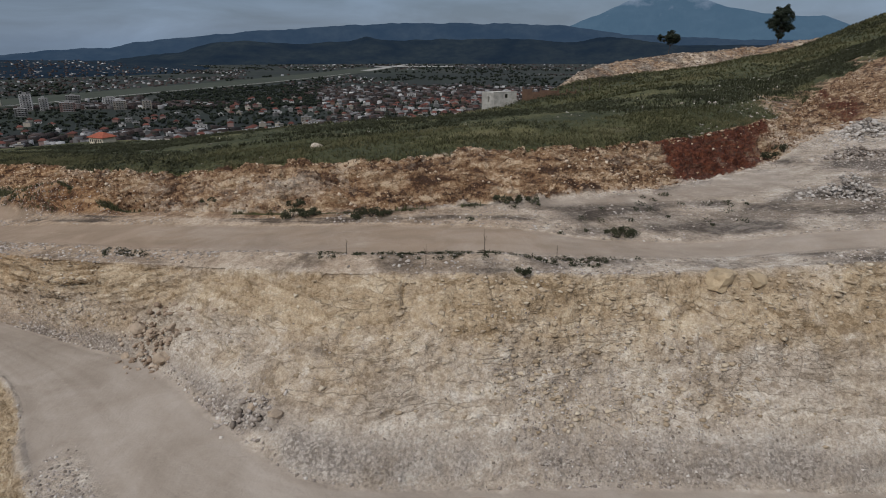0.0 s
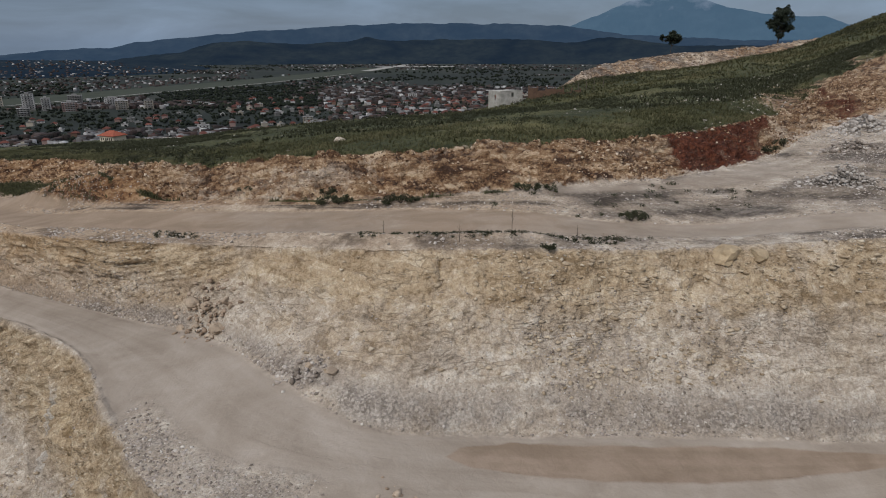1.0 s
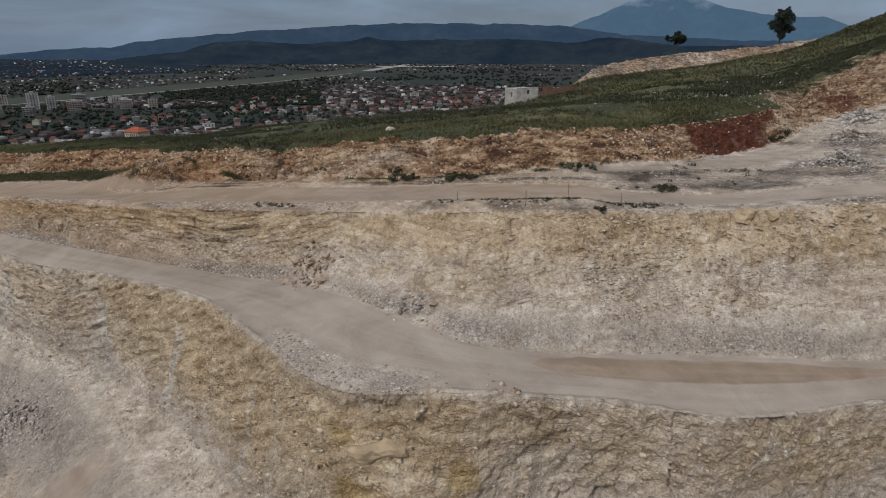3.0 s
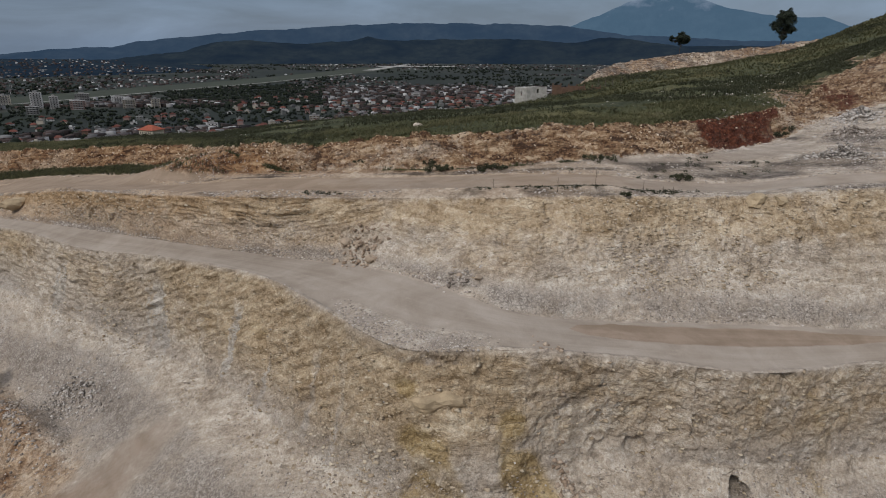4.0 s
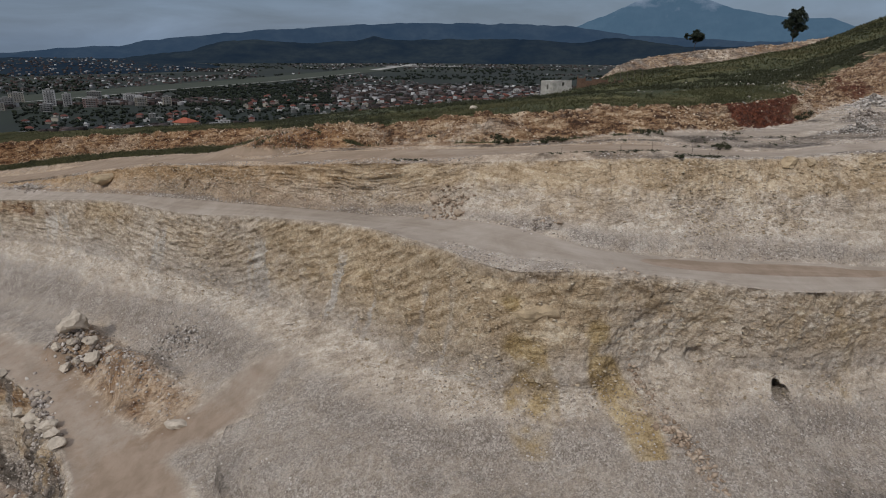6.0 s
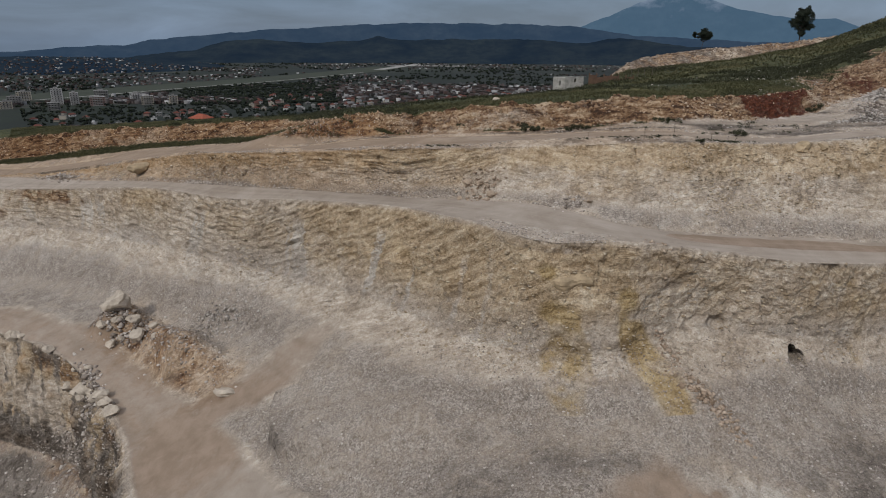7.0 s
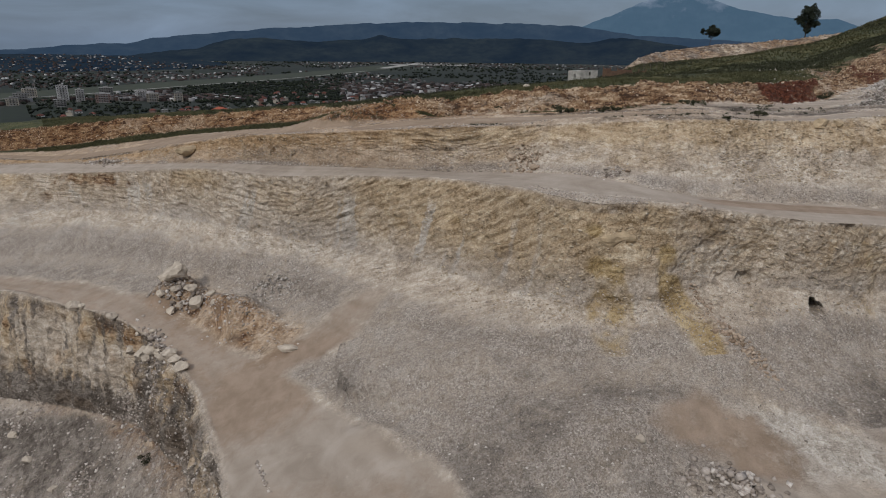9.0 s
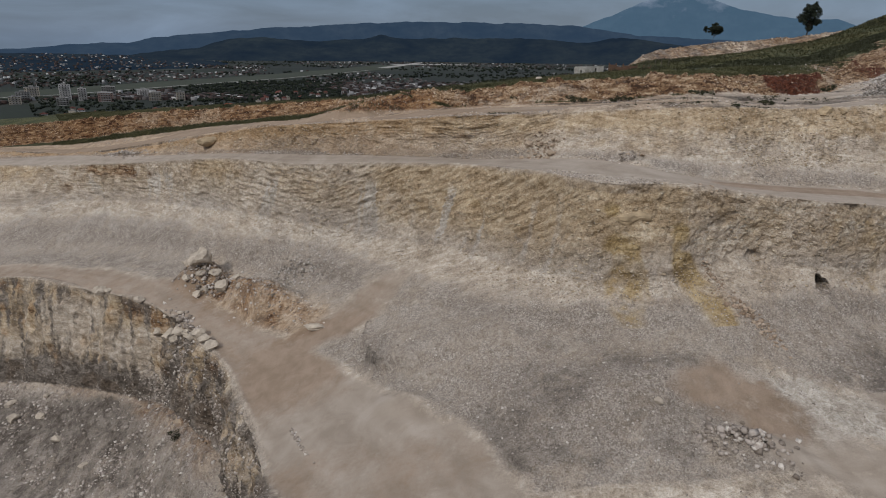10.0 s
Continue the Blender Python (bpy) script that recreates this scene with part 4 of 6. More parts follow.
belt("hillside", "valley_edge", "brink", "green grassy hillside sloping down to the valley")
belt("rock_bank", "brink", "bank_foot", "low bank of orange-red broken limestone under the meadow")
belt("gravel_apron", "bank_foot", "upper_in", "grey gravel ground beside the upper haul road")
belt("upper_haul_road", "upper_in", "upper_crest", "dusty beige upper haul road of the quarry")
belt("middle_rock_face", "upper_crest", "lower_in", "folded ochre and grey limestone face with scree foot")
belt("lower_haul_road", "lower_in", "lower_out", "dusty pale lower haul road with brown earth patch")
belt("lower_rock_face", "lower_out", "pit_edge", "tall pale limestone face streaked with yellow ochre")
belt("pit_floor", "pit_edge", "pit_rim", "dusty quarry floor with a track and grey scree")
belt("gully", "pit_rim", "near_end", "deep grey gully below a layered rock edge")


# ---- valley and far ranges ----
PLAIN_Z = -77.0
xs = np.array([-5200, -2600, -1200, -600, 0, 600, 1200, 2600, 5200], dtype=float)
gx, gy = np.meshgrid(xs, xs)
ids = np.arange(81).reshape(9, 9)
tagged(mesh_of("ground", np.stack([gx, gy, np.full_like(gx, PLAIN_Z)], -1).reshape(-1, 3),
               np.stack([ids[:-1, :-1], ids[:-1, 1:], ids[1:, 1:], ids[1:, :-1]], -1).reshape(-1, 4), M_PLAIN),
       "flat green valley floor with fields and groves", "ground", kind="structure")


def far_range(name, crest, r_foot, r_top, mat, seed, rough, label):
    """A range of hills: height over the eye level by bearing, in degrees."""
    c = np.array(crest)
    az = np.linspace(c[0, 0] - 4, c[-1, 0] + 4, 420)
    el = np.interp(az, c[:, 0], c[:, 1])
    el = el + rough * fbm(az * 0.9, seed, 0, 5, seed, 0.6)
    t = np.linspace(0, 1.25, 44)[:, None]
    rad = r_foot + (r_top - r_foot) * t
    top = 40 + np.tan(np.radians(el)) * r_top
    rise = np.where(t <= 1, smoothstep(0, 1, np.minimum(t, 1)) * 0.55 + 0.45 * np.minimum(t, 1) ** 1.3, 1 - (t - 1) * 1.2)
    z = PLAIN_Z - 8 + (top - PLAIN_Z + 8)[None] * rise
    ax, ay = rad * np.sin(np.radians(az)), rad * np.cos(np.radians(az))
    z = z + (top - PLAIN_Z)[None] * 0.22 * np.sin(np.clip(t, 0, 1) * np.pi) * fbm(ax * 0.004, ay * 0.004, 0, 5, seed + 5, 0.58)
    h, w = z.shape
    ids = np.arange(h * w).reshape(h, w)
    quads = np.stack([ids[:-1, :-1], ids[:-1, 1:], ids[1:, 1:], ids[1:, :-1]], -1).reshape(-1, 4)
    return tagged(mesh_of(name, np.stack([ax, ay, z], -1).reshape(-1, 3), quads, mat, smooth=True), label, "hills", kind="structure")


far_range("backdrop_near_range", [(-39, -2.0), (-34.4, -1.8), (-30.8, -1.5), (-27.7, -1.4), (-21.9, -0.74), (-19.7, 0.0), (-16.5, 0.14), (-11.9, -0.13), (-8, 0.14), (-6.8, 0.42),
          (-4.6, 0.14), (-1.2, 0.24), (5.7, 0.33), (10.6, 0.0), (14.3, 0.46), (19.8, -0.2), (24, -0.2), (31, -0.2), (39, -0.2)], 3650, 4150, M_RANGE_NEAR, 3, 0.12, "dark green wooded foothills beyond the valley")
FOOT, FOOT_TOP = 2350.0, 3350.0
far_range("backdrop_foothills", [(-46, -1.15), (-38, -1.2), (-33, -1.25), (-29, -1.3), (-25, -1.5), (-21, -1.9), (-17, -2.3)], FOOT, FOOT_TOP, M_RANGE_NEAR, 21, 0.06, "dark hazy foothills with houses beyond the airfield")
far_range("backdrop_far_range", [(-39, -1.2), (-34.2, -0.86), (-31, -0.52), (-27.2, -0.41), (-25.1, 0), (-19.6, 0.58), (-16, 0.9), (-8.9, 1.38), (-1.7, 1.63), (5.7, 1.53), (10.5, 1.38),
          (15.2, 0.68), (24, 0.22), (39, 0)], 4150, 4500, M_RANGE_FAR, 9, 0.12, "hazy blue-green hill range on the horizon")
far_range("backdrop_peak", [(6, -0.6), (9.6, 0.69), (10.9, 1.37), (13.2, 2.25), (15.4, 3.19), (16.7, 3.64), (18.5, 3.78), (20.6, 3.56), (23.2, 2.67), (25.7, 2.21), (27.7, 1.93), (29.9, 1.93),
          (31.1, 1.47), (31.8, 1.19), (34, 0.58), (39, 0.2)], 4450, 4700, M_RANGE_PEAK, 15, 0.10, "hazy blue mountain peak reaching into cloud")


# ---- loose rock ----
rng = np.random.default_rng(7)
GRID_ROW = {n: sum(STRIP_ROWS[:i]) for n, i in B.items()}
hill_xy = land[:GRID_ROW["upper_in"] + 1, ::3].reshape(-1, 3)
quarry_xy = land[GRID_ROW["brink"]:, ::2].reshape(-1, 3)


def ground_at(x, y, low=False):
    """Height of the ground; low: of the quarry, else of the hillside."""
    p = quarry_xy if low else hill_xy
    return float(p[np.argmin((p[:, 0] - x) ** 2 + (p[:, 1] - y) ** 2), 2])


def unit_rock(seed, level=1, cut=0.5):
    """A broken stone about one metre across: a ball with flat faces struck off it."""
    bm = bmesh.new()
    bmesh.ops.create_icosphere(bm, subdivisions=level, radius=0.5)
    r = random.Random(seed)
    planes = [(Vector((r.gauss(0, 1), r.gauss(0, 1), r.gauss(0, 1))).normalized(), r.uniform(0.24, 0.44)) for _ in range(9)]
    for v in bm.verts:
        for d, reach in planes:
            over = v.co.dot(d) - reach
            if over > 0:
                v.co -= d * over * cut * 1.6
        v.co += Vector((r.gauss(0, 1), r.gauss(0, 1), r.gauss(0, 1))) * 0.018
    return bm


def rock_arrays(seed, level):
    bm = unit_rock(seed, level)
    bm.verts.ensure_lookup_table()
    v, f = np.array([p.co[:] for p in bm.verts]), np.array([[p.index for p in t.verts] for t in bm.faces])
    bm.free()
    return v, f


STONES = [rock_arrays(400 + i, 1) for i in range(6)]



def low_stone(seed):
    r = random.Random(seed)
    v = np.array([(1, 0, 0), (-1, 0, 0), (0, 1, 0), (0, -1, 0), (0, 0, 1), (0, 0, -1), (0.7, 0.7, 0.3), (-0.6, 0.6, -0.5)]) * 0.5
    v = v + np.array([[r.uniform(-0.13, 0.13) for _ in range(3)] for _ in v])
    f = np.array([(0, 6, 4), (6, 2, 4), (2, 1, 4), (1, 3, 4), (3, 0, 4), (6, 0, 5), (2, 6, 5), (2, 5, 7), (1, 2, 7), (5, 1, 7), (3, 1, 5), (0, 3, 5)])
    return v, f


SHARDS = [low_stone(60 + i) for i in range(8)]
CHIPS = STONES[:2] + SHARDS


def turn_matrices(n):
    q = rng.normal(size=(n, 4))
    q /= np.linalg.norm(q, axis=1)[:, None]
    w, x, y, z = q.T
    return np.stack([1 - 2 * (y * y + z * z), 2 * (x * y - z * w), 2 * (x * z + y * w), 2 * (x * y + z * w), 1 - 2 * (x * x + z * z), 2 * (y * z - x * w),
                     2 * (x * z - y * w), 2 * (y * z + x * w), 1 - 2 * (x * x + y * y)], -1).reshape(n, 3, 3)


def scatter(name, at, sizes, shapes, mat, label, category, flat=0.75, kind="stuff", parent=None):
    """Many small pieces in one mesh."""
    n = len(at)
    rot = turn_matrices(n)
    which = rng.integers(0, len(shapes), n)
    vs, fs, base = [], [], 0
    for s, (v, f) in enumerate(shapes):
        sel = np.where(which == s)[0]
        if not len(sel):
            continue
        stretch = rng.uniform(0.65, 1.25, (len(sel), 1, 3))
        p = np.einsum("nij,nvj->nvi", rot[sel], v[None] * stretch) * sizes[sel][:, None, None]
        p[..., 2] *= flat
        p += at[sel][:, None, :]
        vs.append(p.reshape(-1, 3))
        fs.append((f[None] + (np.arange(len(sel)) * len(v))[:, None, None] + base).reshape(-1, f.shape[1]))
        base += len(sel) * len(v)
    ob = mesh_of(name, np.concatenate(vs), np.concatenate(fs), mat, parent)
    return tagged(ob, label, category, kind=kind)


def sample(weight, count, first, last, u0=-0.5, u1=15.0):
    """Places on the ground, drawn by weight, between two break lines."""
    a, b = GRID_ROW[first], GRID_ROW[last]
    cols = np.where((U >= u0) & (U <= u1))[0]
    block = land[a:b + 1, cols[0]:cols[-1] + 1]
    # size of each patch of ground, so that stones lie evenly
    e1 = np.linalg.norm(np.gradient(block, axis=0), axis=-1)
    e2 = np.linalg.norm(np.gradient(block, axis=1), axis=-1)
    w = np.clip(weight[a:b + 1, cols[0]:cols[-1] + 1], 0, None) * e1 * e2
    pick = rng.choice(w.size, count, p=(w / w.sum()).ravel())
    i, j = np.unravel_index(pick, w.shape)
    i2, j2 = np.minimum(i + 1, block.shape[0] - 1), np.minimum(j + 1, block.shape[1] - 1)
    s, t = rng.random((2, count, 1))
    return block[i, j] + (block[i2, j] - block[i, j]) * s + (block[i, j2] - block[i, j]) * t


patchy = smoothstep(-0.1, 0.35, fbm(X * 0.16, Y * 0.16, Z * 0.16, 3, 211))
off_road = np.clip(1 - MASKS["dust"] * 1.3 - MASKS["earth"] * 0.8 - MASKS["turf"], 0, 1)


def stone_sizes(n, small, large, power=2.6):
    return small + (large - small) * rng.random(n) ** power


for name, first, last, count, small, large, mat, weight, label in (
        ("middle_scree_stones", "upper_crest", "lower_in", 24000, 0.04, 0.20, M_STONE, off_road * (0.10 + smoothstep(0.5, 1.1, RR - B["upper_crest"])) * (0.12 + patchy), "grey limestone stones scattered on the middle scree"),
        ("road_edge_stones", "middle_scree", "lower_in", 5000, 0.06, 0.30, M_STONE, smoothstep(-0.42, -0.12, RR - B["lower_in"] + 0.15 * torn) * (0.1 + patchy) * (UU > 2.5) * np.where(UU < 8.6, 1.0, 0.25), "grey broken stones along the foot of the middle face"),
        ("road_shoulder_stones", "lower_in", "lower_out", 1300, 0.06, 0.24, M_STONE, bell(7.2, 8.8, 0.25) * smoothstep(0.66, 0.85, RR - B["lower_in"] + 0.1 * torn) + 0.05 * smoothstep(0.9, 1.0, RR - B["lower_in"]), "grey stones on the shoulder of the lower road"),
        ("lower_scree_stones", "lower_out", "pit_edge", 24000, 0.04, 0.24, M_STONE, off_road * (0.06 + smoothstep(0.6, 1.3, RR - B["lower_out"])) * (0.12 + patchy), "grey limestone stones scattered on the lower scree"),
        ("pit_floor_stones", "pit_edge", "gully_side", 20000, 0.04, 0.28, M_STONE, off_road * (0.08 + patchy), "broken stones strewn over the quarry floor"),
        ("gully_wall_stones", "pit_rim", "gully_side", 3500, 0.10, 0.55, M_STONE, (0.1 + patchy) * bell(2.6, 8.2, 0.4) * (0.2 + smoothstep(0.3, 0.8, RR - B["pit_rim"])), "grey rubble lying on the steep gully side"),
        ("gully_stones", "gully_side", "gully_floor", 8000, 0.12, 0.75, M_STONE, (0.15 + patchy) * (UU < 8.5), "grey broken stones in the gully"),
        ("bank_stones", "brink", "bank_foot", 22000, 0.09, 0.46, M_RUBBLE_RED, (0.25 + patchy + 1.2 * (np.abs(RR - B["brink"] - 0.05) < 0.06)) * (1 - 0.9 * MASKS["clay"]), "red and cream broken stones on the rock bank"),
        ("apron_stones", "bank_foot", "upper_in", 14000, 0.05, 0.26, M_STONE, off_road * (0.10 + patchy) * (UU > 1), "grey gravel beside the upper road"),
        ("shoulder_stones", "upper_out", "upper_crest", 5000, 0.06, 0.30, M_STONE, 0.06 + patchy, "gravel along the shoulder of the upper road")):
    at = sample(weight, count, first, last)
    scatter(name, at, stone_sizes(count, small, large), SHARDS, mat, label, "stones")

# broken slabs and chips that stick out of the faces
for name, first, last, count, weight, label in (
        ("middle_face_chips", "upper_crest", "lower_in", 5500, off_road * (0.15 + patchy) * (1 - smoothstep(1.2, 1.7, RR - B["upper_crest"])), "broken ochre limestone chips on the middle face"),
        ("lower_face_chips", "lower_out", "pit_edge", 7000, off_road * (0.15 + patchy) * (1 - smoothstep(0.9, 1.4, RR - B["lower_out"])) * (1 - 0.9 * plane), "broken pale limestone chips on the lower face")):
    scatter(name, sample(weight, count, first, last, 0.5, 14.0), stone_sizes(count, 0.08, 0.50, 3.0), SHARDS, M_CHIP, label, "stones", 0.40)

# pale stones along the brink and over the upper meadow
at = sample(smoothstep(0.02, 0.3, fbm(X * 0.1, Y * 0.1, 0, 3, 221)) * np.where(UU > 11.5, 1.0, 0.14), 1700, "slope_near", "brink", 4, 15.8)
scatter("meadow_stones", at, stone_sizes(1700, 0.12, 0.6), SHARDS, M_STONE_WHITE, "pale stones lying in the grassy hillside", "stones")


def boulder(x, y, z, size, seed, turn=0.0, flat=0.75, stretch=1.25, label="rough beige limestone boulder on the quarry ground", group="", mat=None):
    bm = unit_rock(seed, 3, 0.62)
    r = random.Random(seed)
    shift = Vector((r.uniform(0, 50), r.uniform(0, 50), r.uniform(0, 50)))
    for v in bm.verts:
        v.co += v.co.normalized() * 0.05 * noise.fractal(v.co * 3.2 + shift, 1.0, 2.0, 4)
        v.co = Vector((v.co.x * size * stretch, v.co.y * size, v.co.z * size * flat))
    low = min(v.co.z for v in bm.verts)
    me = bpy.data.meshes.new("boulder")
    bm.to_mesh(me)
    bm.free()
    ob = dress("boulder", me, mat or M_BOULDER)
    ob.matrix_basis = pose(x, y, z - low - 0.22 * size * flat, 0, 0, turn)
    return tagged(ob, label, "boulder", group)


# single boulders: place, size
for k, (x, y, size) in enumerate(((-15.6, 30.9, 0.9), (-7.3, 23.6, 0.65), (-8.6, 24.4, 0.45), (-18.0, 33.4, 1.2), (-16.7, 32.5, 0.7), (-15.3, 31.9, 0.6), (-14.8, 31.3, 0.45), (-18.8, 32.9, 0.6), (-17.3, 32.1, 0.5))):
    boulder(x, y, ground_at(x, y, True), size, 700 + k, k * 47, 0.8, label="brown rock fallen from the middle face", group="fallen rocks at the middle face", mat=M_BROWN_ROCK)
for k, (x, y, size, flat) in enumerate(((14.0, 29.3, 1.9, 0.8), (15.7, 29.2, 1.1, 0.75))):
    boulder(x, y, ground_at(x, y, True) - 0.45, size, 720 + k, 20 + k * 60, flat, label="large ochre boulder standing out of the rock face", mat=M_OCHRE_ROCK)
boulder(-70.6, 69.0, 17.6, 2.8, 733, 10, 0.75, 1.35, "big rounded beige boulder beside the lower road", mat=M_OCHRE_ROCK)
for k, (x, y, size) in enumerate(((-64.2, 45.4, 3.9), (-66.9, 47.0, 1.8), (-61.6, 44.0, 1.9), (-63.4, 43.6, 1.5), (-59.4, 40.6, 2.2), (-57.4, 41.0, 1.2), (-65.8, 43.8, 1.4), (-62.4, 42.0, 1.1), (-56.4, 38.6, 0.9), (-63.2, 40.8, 1.5))):
    boulder(x, y, ground_at(x, y, True), size, 740 + k, k * 73, 1.0 if k in (0, 4) else 0.85, 1.1, group="boulders on the spoil heap")
for k, (x, y, size) in enumerate(((-81.9, 49.0, 2.0), (-83.4, 50.0, 1.4), (-80.6, 48.6, 1.1), (-72.2, 42.0, 1.6), (-68.6, 39.2, 2.0), (-66.4, 37.5, 2.4), (-64.6, 35.4, 1.5), (-63.0, 34.0, 2.0), (-61.4, 32.6, 1.7), (-60.4, 31.0, 1.6), (-59.0, 30.0, 2.0), (-57.7, 28.7, 1.7), (-64.0, 36.4, 1.0), (-67.0, 38.8, 1.2), (-56.3, 27.4, 1.9))):
    boulder(x, y, ground_at(x, y, True), size, 760 + k, k * 61, 0.75, 1.2, group="boulders along the track edge")
for k, (x, y, size) in enumerate(((-98.7, 46.3, 2.0), (-102.4, 51.1, 1.8), (-95.0, 50.0, 1.1), (-93.0, 45.0, 1.6), (-86.0, 38.0, 1.4), (-78.0, 31.0, 1.3))):
    boulder(x, y, ground_at(x, y, True), size, 790 + k, k * 39, 0.7, 1.2, group="boulders in the gully")
boulder(-42.8, 25.6, ground_at(-42.8, 25.6, True), 1.6, 801, -15, 0.5, 1.9, "flat brown rock slab at the edge of the track")
boulder(-10.2, 15.6, 19.5, 2.5, 804, -12, 0.75, 1.45, "angular ochre rock block jutting out of the lower face", mat=M_OCHRE_ROCK)
boulder(-10.8, 1.2, ground_at(-10.8, 1.2, True), 0.9, 802, 30, 0.7, 1.1, "small white boulder on the quarry floor")
boulder(-13.0, 64.2, ground_at(-13.0, 64.2), 1.3, 803, 30, 0.7, 1.2, "white rock standing in the grass")


def rock_pile(x, y, rx, ry, count, small, large, label, low=True, high=1.2, turn=0.0, mat=None):
    """A heap of broken stones."""
    a = rng.normal(size=(count, 2)) * 0.45
    c, s = math.cos(radians(turn)), math.sin(radians(turn))
    px, py = x + a[:, 0] * rx * c - a[:, 1] * ry * s, y + a[:, 0] * rx * s + a[:, 1] * ry * c
    pz = np.array([ground_at(u, v, low) for u, v in zip(px, py)]) + high * np.exp(-2.2 * (a ** 2).sum(1) / 0.45) * rng.random(count)
    return scatter("rock_pile", np.stack([px, py, pz], -1), stone_sizes(count, small, large, 1.8), CHIPS, mat or M_STONE, label, "rock pile", kind="stuff")


rock_pile(29.6, 44.6, 3.6, 2.2, 620, 0.10, 0.46, "heap of white broken limestone beside the road", high=1.6, mat=M_STONE_WHITE)
rock_pile(40.6, 61.2, 4.5, 2.6, 380, 0.12, 0.5, "heap of grey broken limestone beside the road", high=1.3)
rock_pile(51.8, 77.0, 9.0, 3.5, 520, 0.2, 0.9, "pale rubble under the red bank", high=1.6, mat=M_STONE_WHITE, turn=50)
rock_pile(-16.8, 32.3, 3.0, 1.5, 200, 0.10, 0.5, "fallen brown rock pieces at the foot of the face", high=1.0, turn=-35, mat=M_BROWN_RUBBLE)
rock_pile(-8.6, 24.2, 1.8, 1.0, 90, 0.12, 0.45, "small heap of stones beside the lower road", high=0.4)
rock_pile(-62.5, 43.6, 6.0, 3.0, 260, 0.2, 0.9, "broken rock round the large boulder", high=1.2, turn=-30)
rock_pile(-49.0, 41.5, 7.0, 3.0, 520, 0.15, 0.5, "pale grey rubble on the spoil heap", high=0.8, mat=M_STONE_WHITE, turn=-30)
rock_pile(-54.0, 37.5, 12.0, 4.0, 600, 0.08, 0.5, "broken stones on the brown spoil heap", high=0.1, turn=-42)
rock_pile(-5.7, -2.5, 3.6, 2.0, 240, 0.15, 0.75, "pile of grey stones on the quarry floor", high=0.8, turn=-25)
rock_pile(-62.5, 33.6, 8.0, 1.6, 240, 0.2, 0.9, "stones along the rim of the track", high=0.5, turn=-48)
rock_pile(-41.0, 7.5, 4.2, 0.25, 60, 0.12, 0.4, "row of stones beside the pit track", high=0.1, turn=-62)
rock_pile(-96.0, 88.5, 13.0, 1.6, 300, 0.2, 0.7, "row of stones between the two roads", high=0.6, turn=-37)
rock_pile(-2.6, 15.2, 2.6, 0.6, 110, 0.12, 0.5, "brown stones in the cleft beside the yellow streak", high=0.1, turn=-55, mat=M_BROWN_RUBBLE)
rock_pile(-0.4, 10.6, 4.0, 1.0, 240, 0.15, 0.6, "stones fallen from the yellow face", high=0.3, turn=-55, mat=M_BROWN_RUBBLE)


# ---- plants ----
def blades(name, at, height, width, mat, label, per=5, lean=0.35, kind="stuff", category="grass"):
    """Tufts of grass blades, each a bent strip."""
    n = len(at)
    ang = rng.random((n, per)) * 2 * math.pi
    base = at[:, None, :] + np.stack([np.cos(ang), np.sin(ang), np.zeros_like(ang)], -1) * (height * 0.25)[:, None, None]
    h = height[:, None] * rng.uniform(0.6, 1.1, (n, per))
    ang2 = ang + rng.normal(size=(n, per)) * 0.7
    out = np.stack([np.cos(ang2), np.sin(ang2), np.zeros_like(ang)], -1)
    side = np.stack([-np.sin(ang2), np.cos(ang2), np.zeros_like(ang)], -1) * width
    up = np.array([0, 0, 1.0])
    tip = base + out * (h * lean)[..., None] + up * h[..., None]
    mid_ = base + out * (h * lean * 0.25)[..., None] + up * (h * 0.55)[..., None]
    v = np.stack([base - side - up * 0.1, base + side - up * 0.1, mid_ + side * 0.8, mid_ - side * 0.8, tip], 2).reshape(-1, 3)
    k = np.arange(n * per)[:, None] * 5
    f = np.concatenate([k + np.array([[0, 1, 2]]), k + np.array([[0, 2, 3]]), k + np.array([[3, 2, 4]])])
    return tagged(mesh_of(name, v, f, mat), label, category, kind=kind)


at = sample(MASKS["turf"] * (0.25 + smoothstep(-0.3, 0.3, fbm(X * 0.12, Y * 0.12, 0, 3, 231))), 36000, "meadow", "brink", 0.5, 14.5)
blades("meadow_grass", at, rng.uniform(0.12, 0.46, len(at)), 0.024, M_GRASS, "green and straw-coloured meadow grass on the hillside", 5, 0.8)
at = sample(MASKS["turf"] * smoothstep(-0.1, 0.25, fbm(X * 0.06, Y * 0.06, 0, 3, 232)), 12000, "slope_near", "meadow", 2.5, 15.5)
blades("tall_weeds", at, rng.uniform(0.25, 0.6, len(at)), 0.06, M_LEAF, "dark green tall weeds on the slope", 4, 0.7)
at = sample(MASKS["turf"] * (0.3 + smoothstep(-0.3, 0.3, fbm(X * 0.05, Y * 0.05, 0, 3, 235))), 16000, "slope_mid", "slope_near", 5.0, 16)
blades("slope_grass", at, rng.uniform(0.25, 0.7, len(at)), 0.10, M_GRASS, "rough grass on the slope below the embankment", 4, 0.8)
at = sample(MASKS["turf"] * (RR > B["brink"] + 0.5), 5000, "brink", "upper_in", 0.3, 11)
blades("roadside_grass", at, rng.uniform(0.15, 0.45, len(at)), 0.03, M_GRASS, "low grass at the foot of the bank")


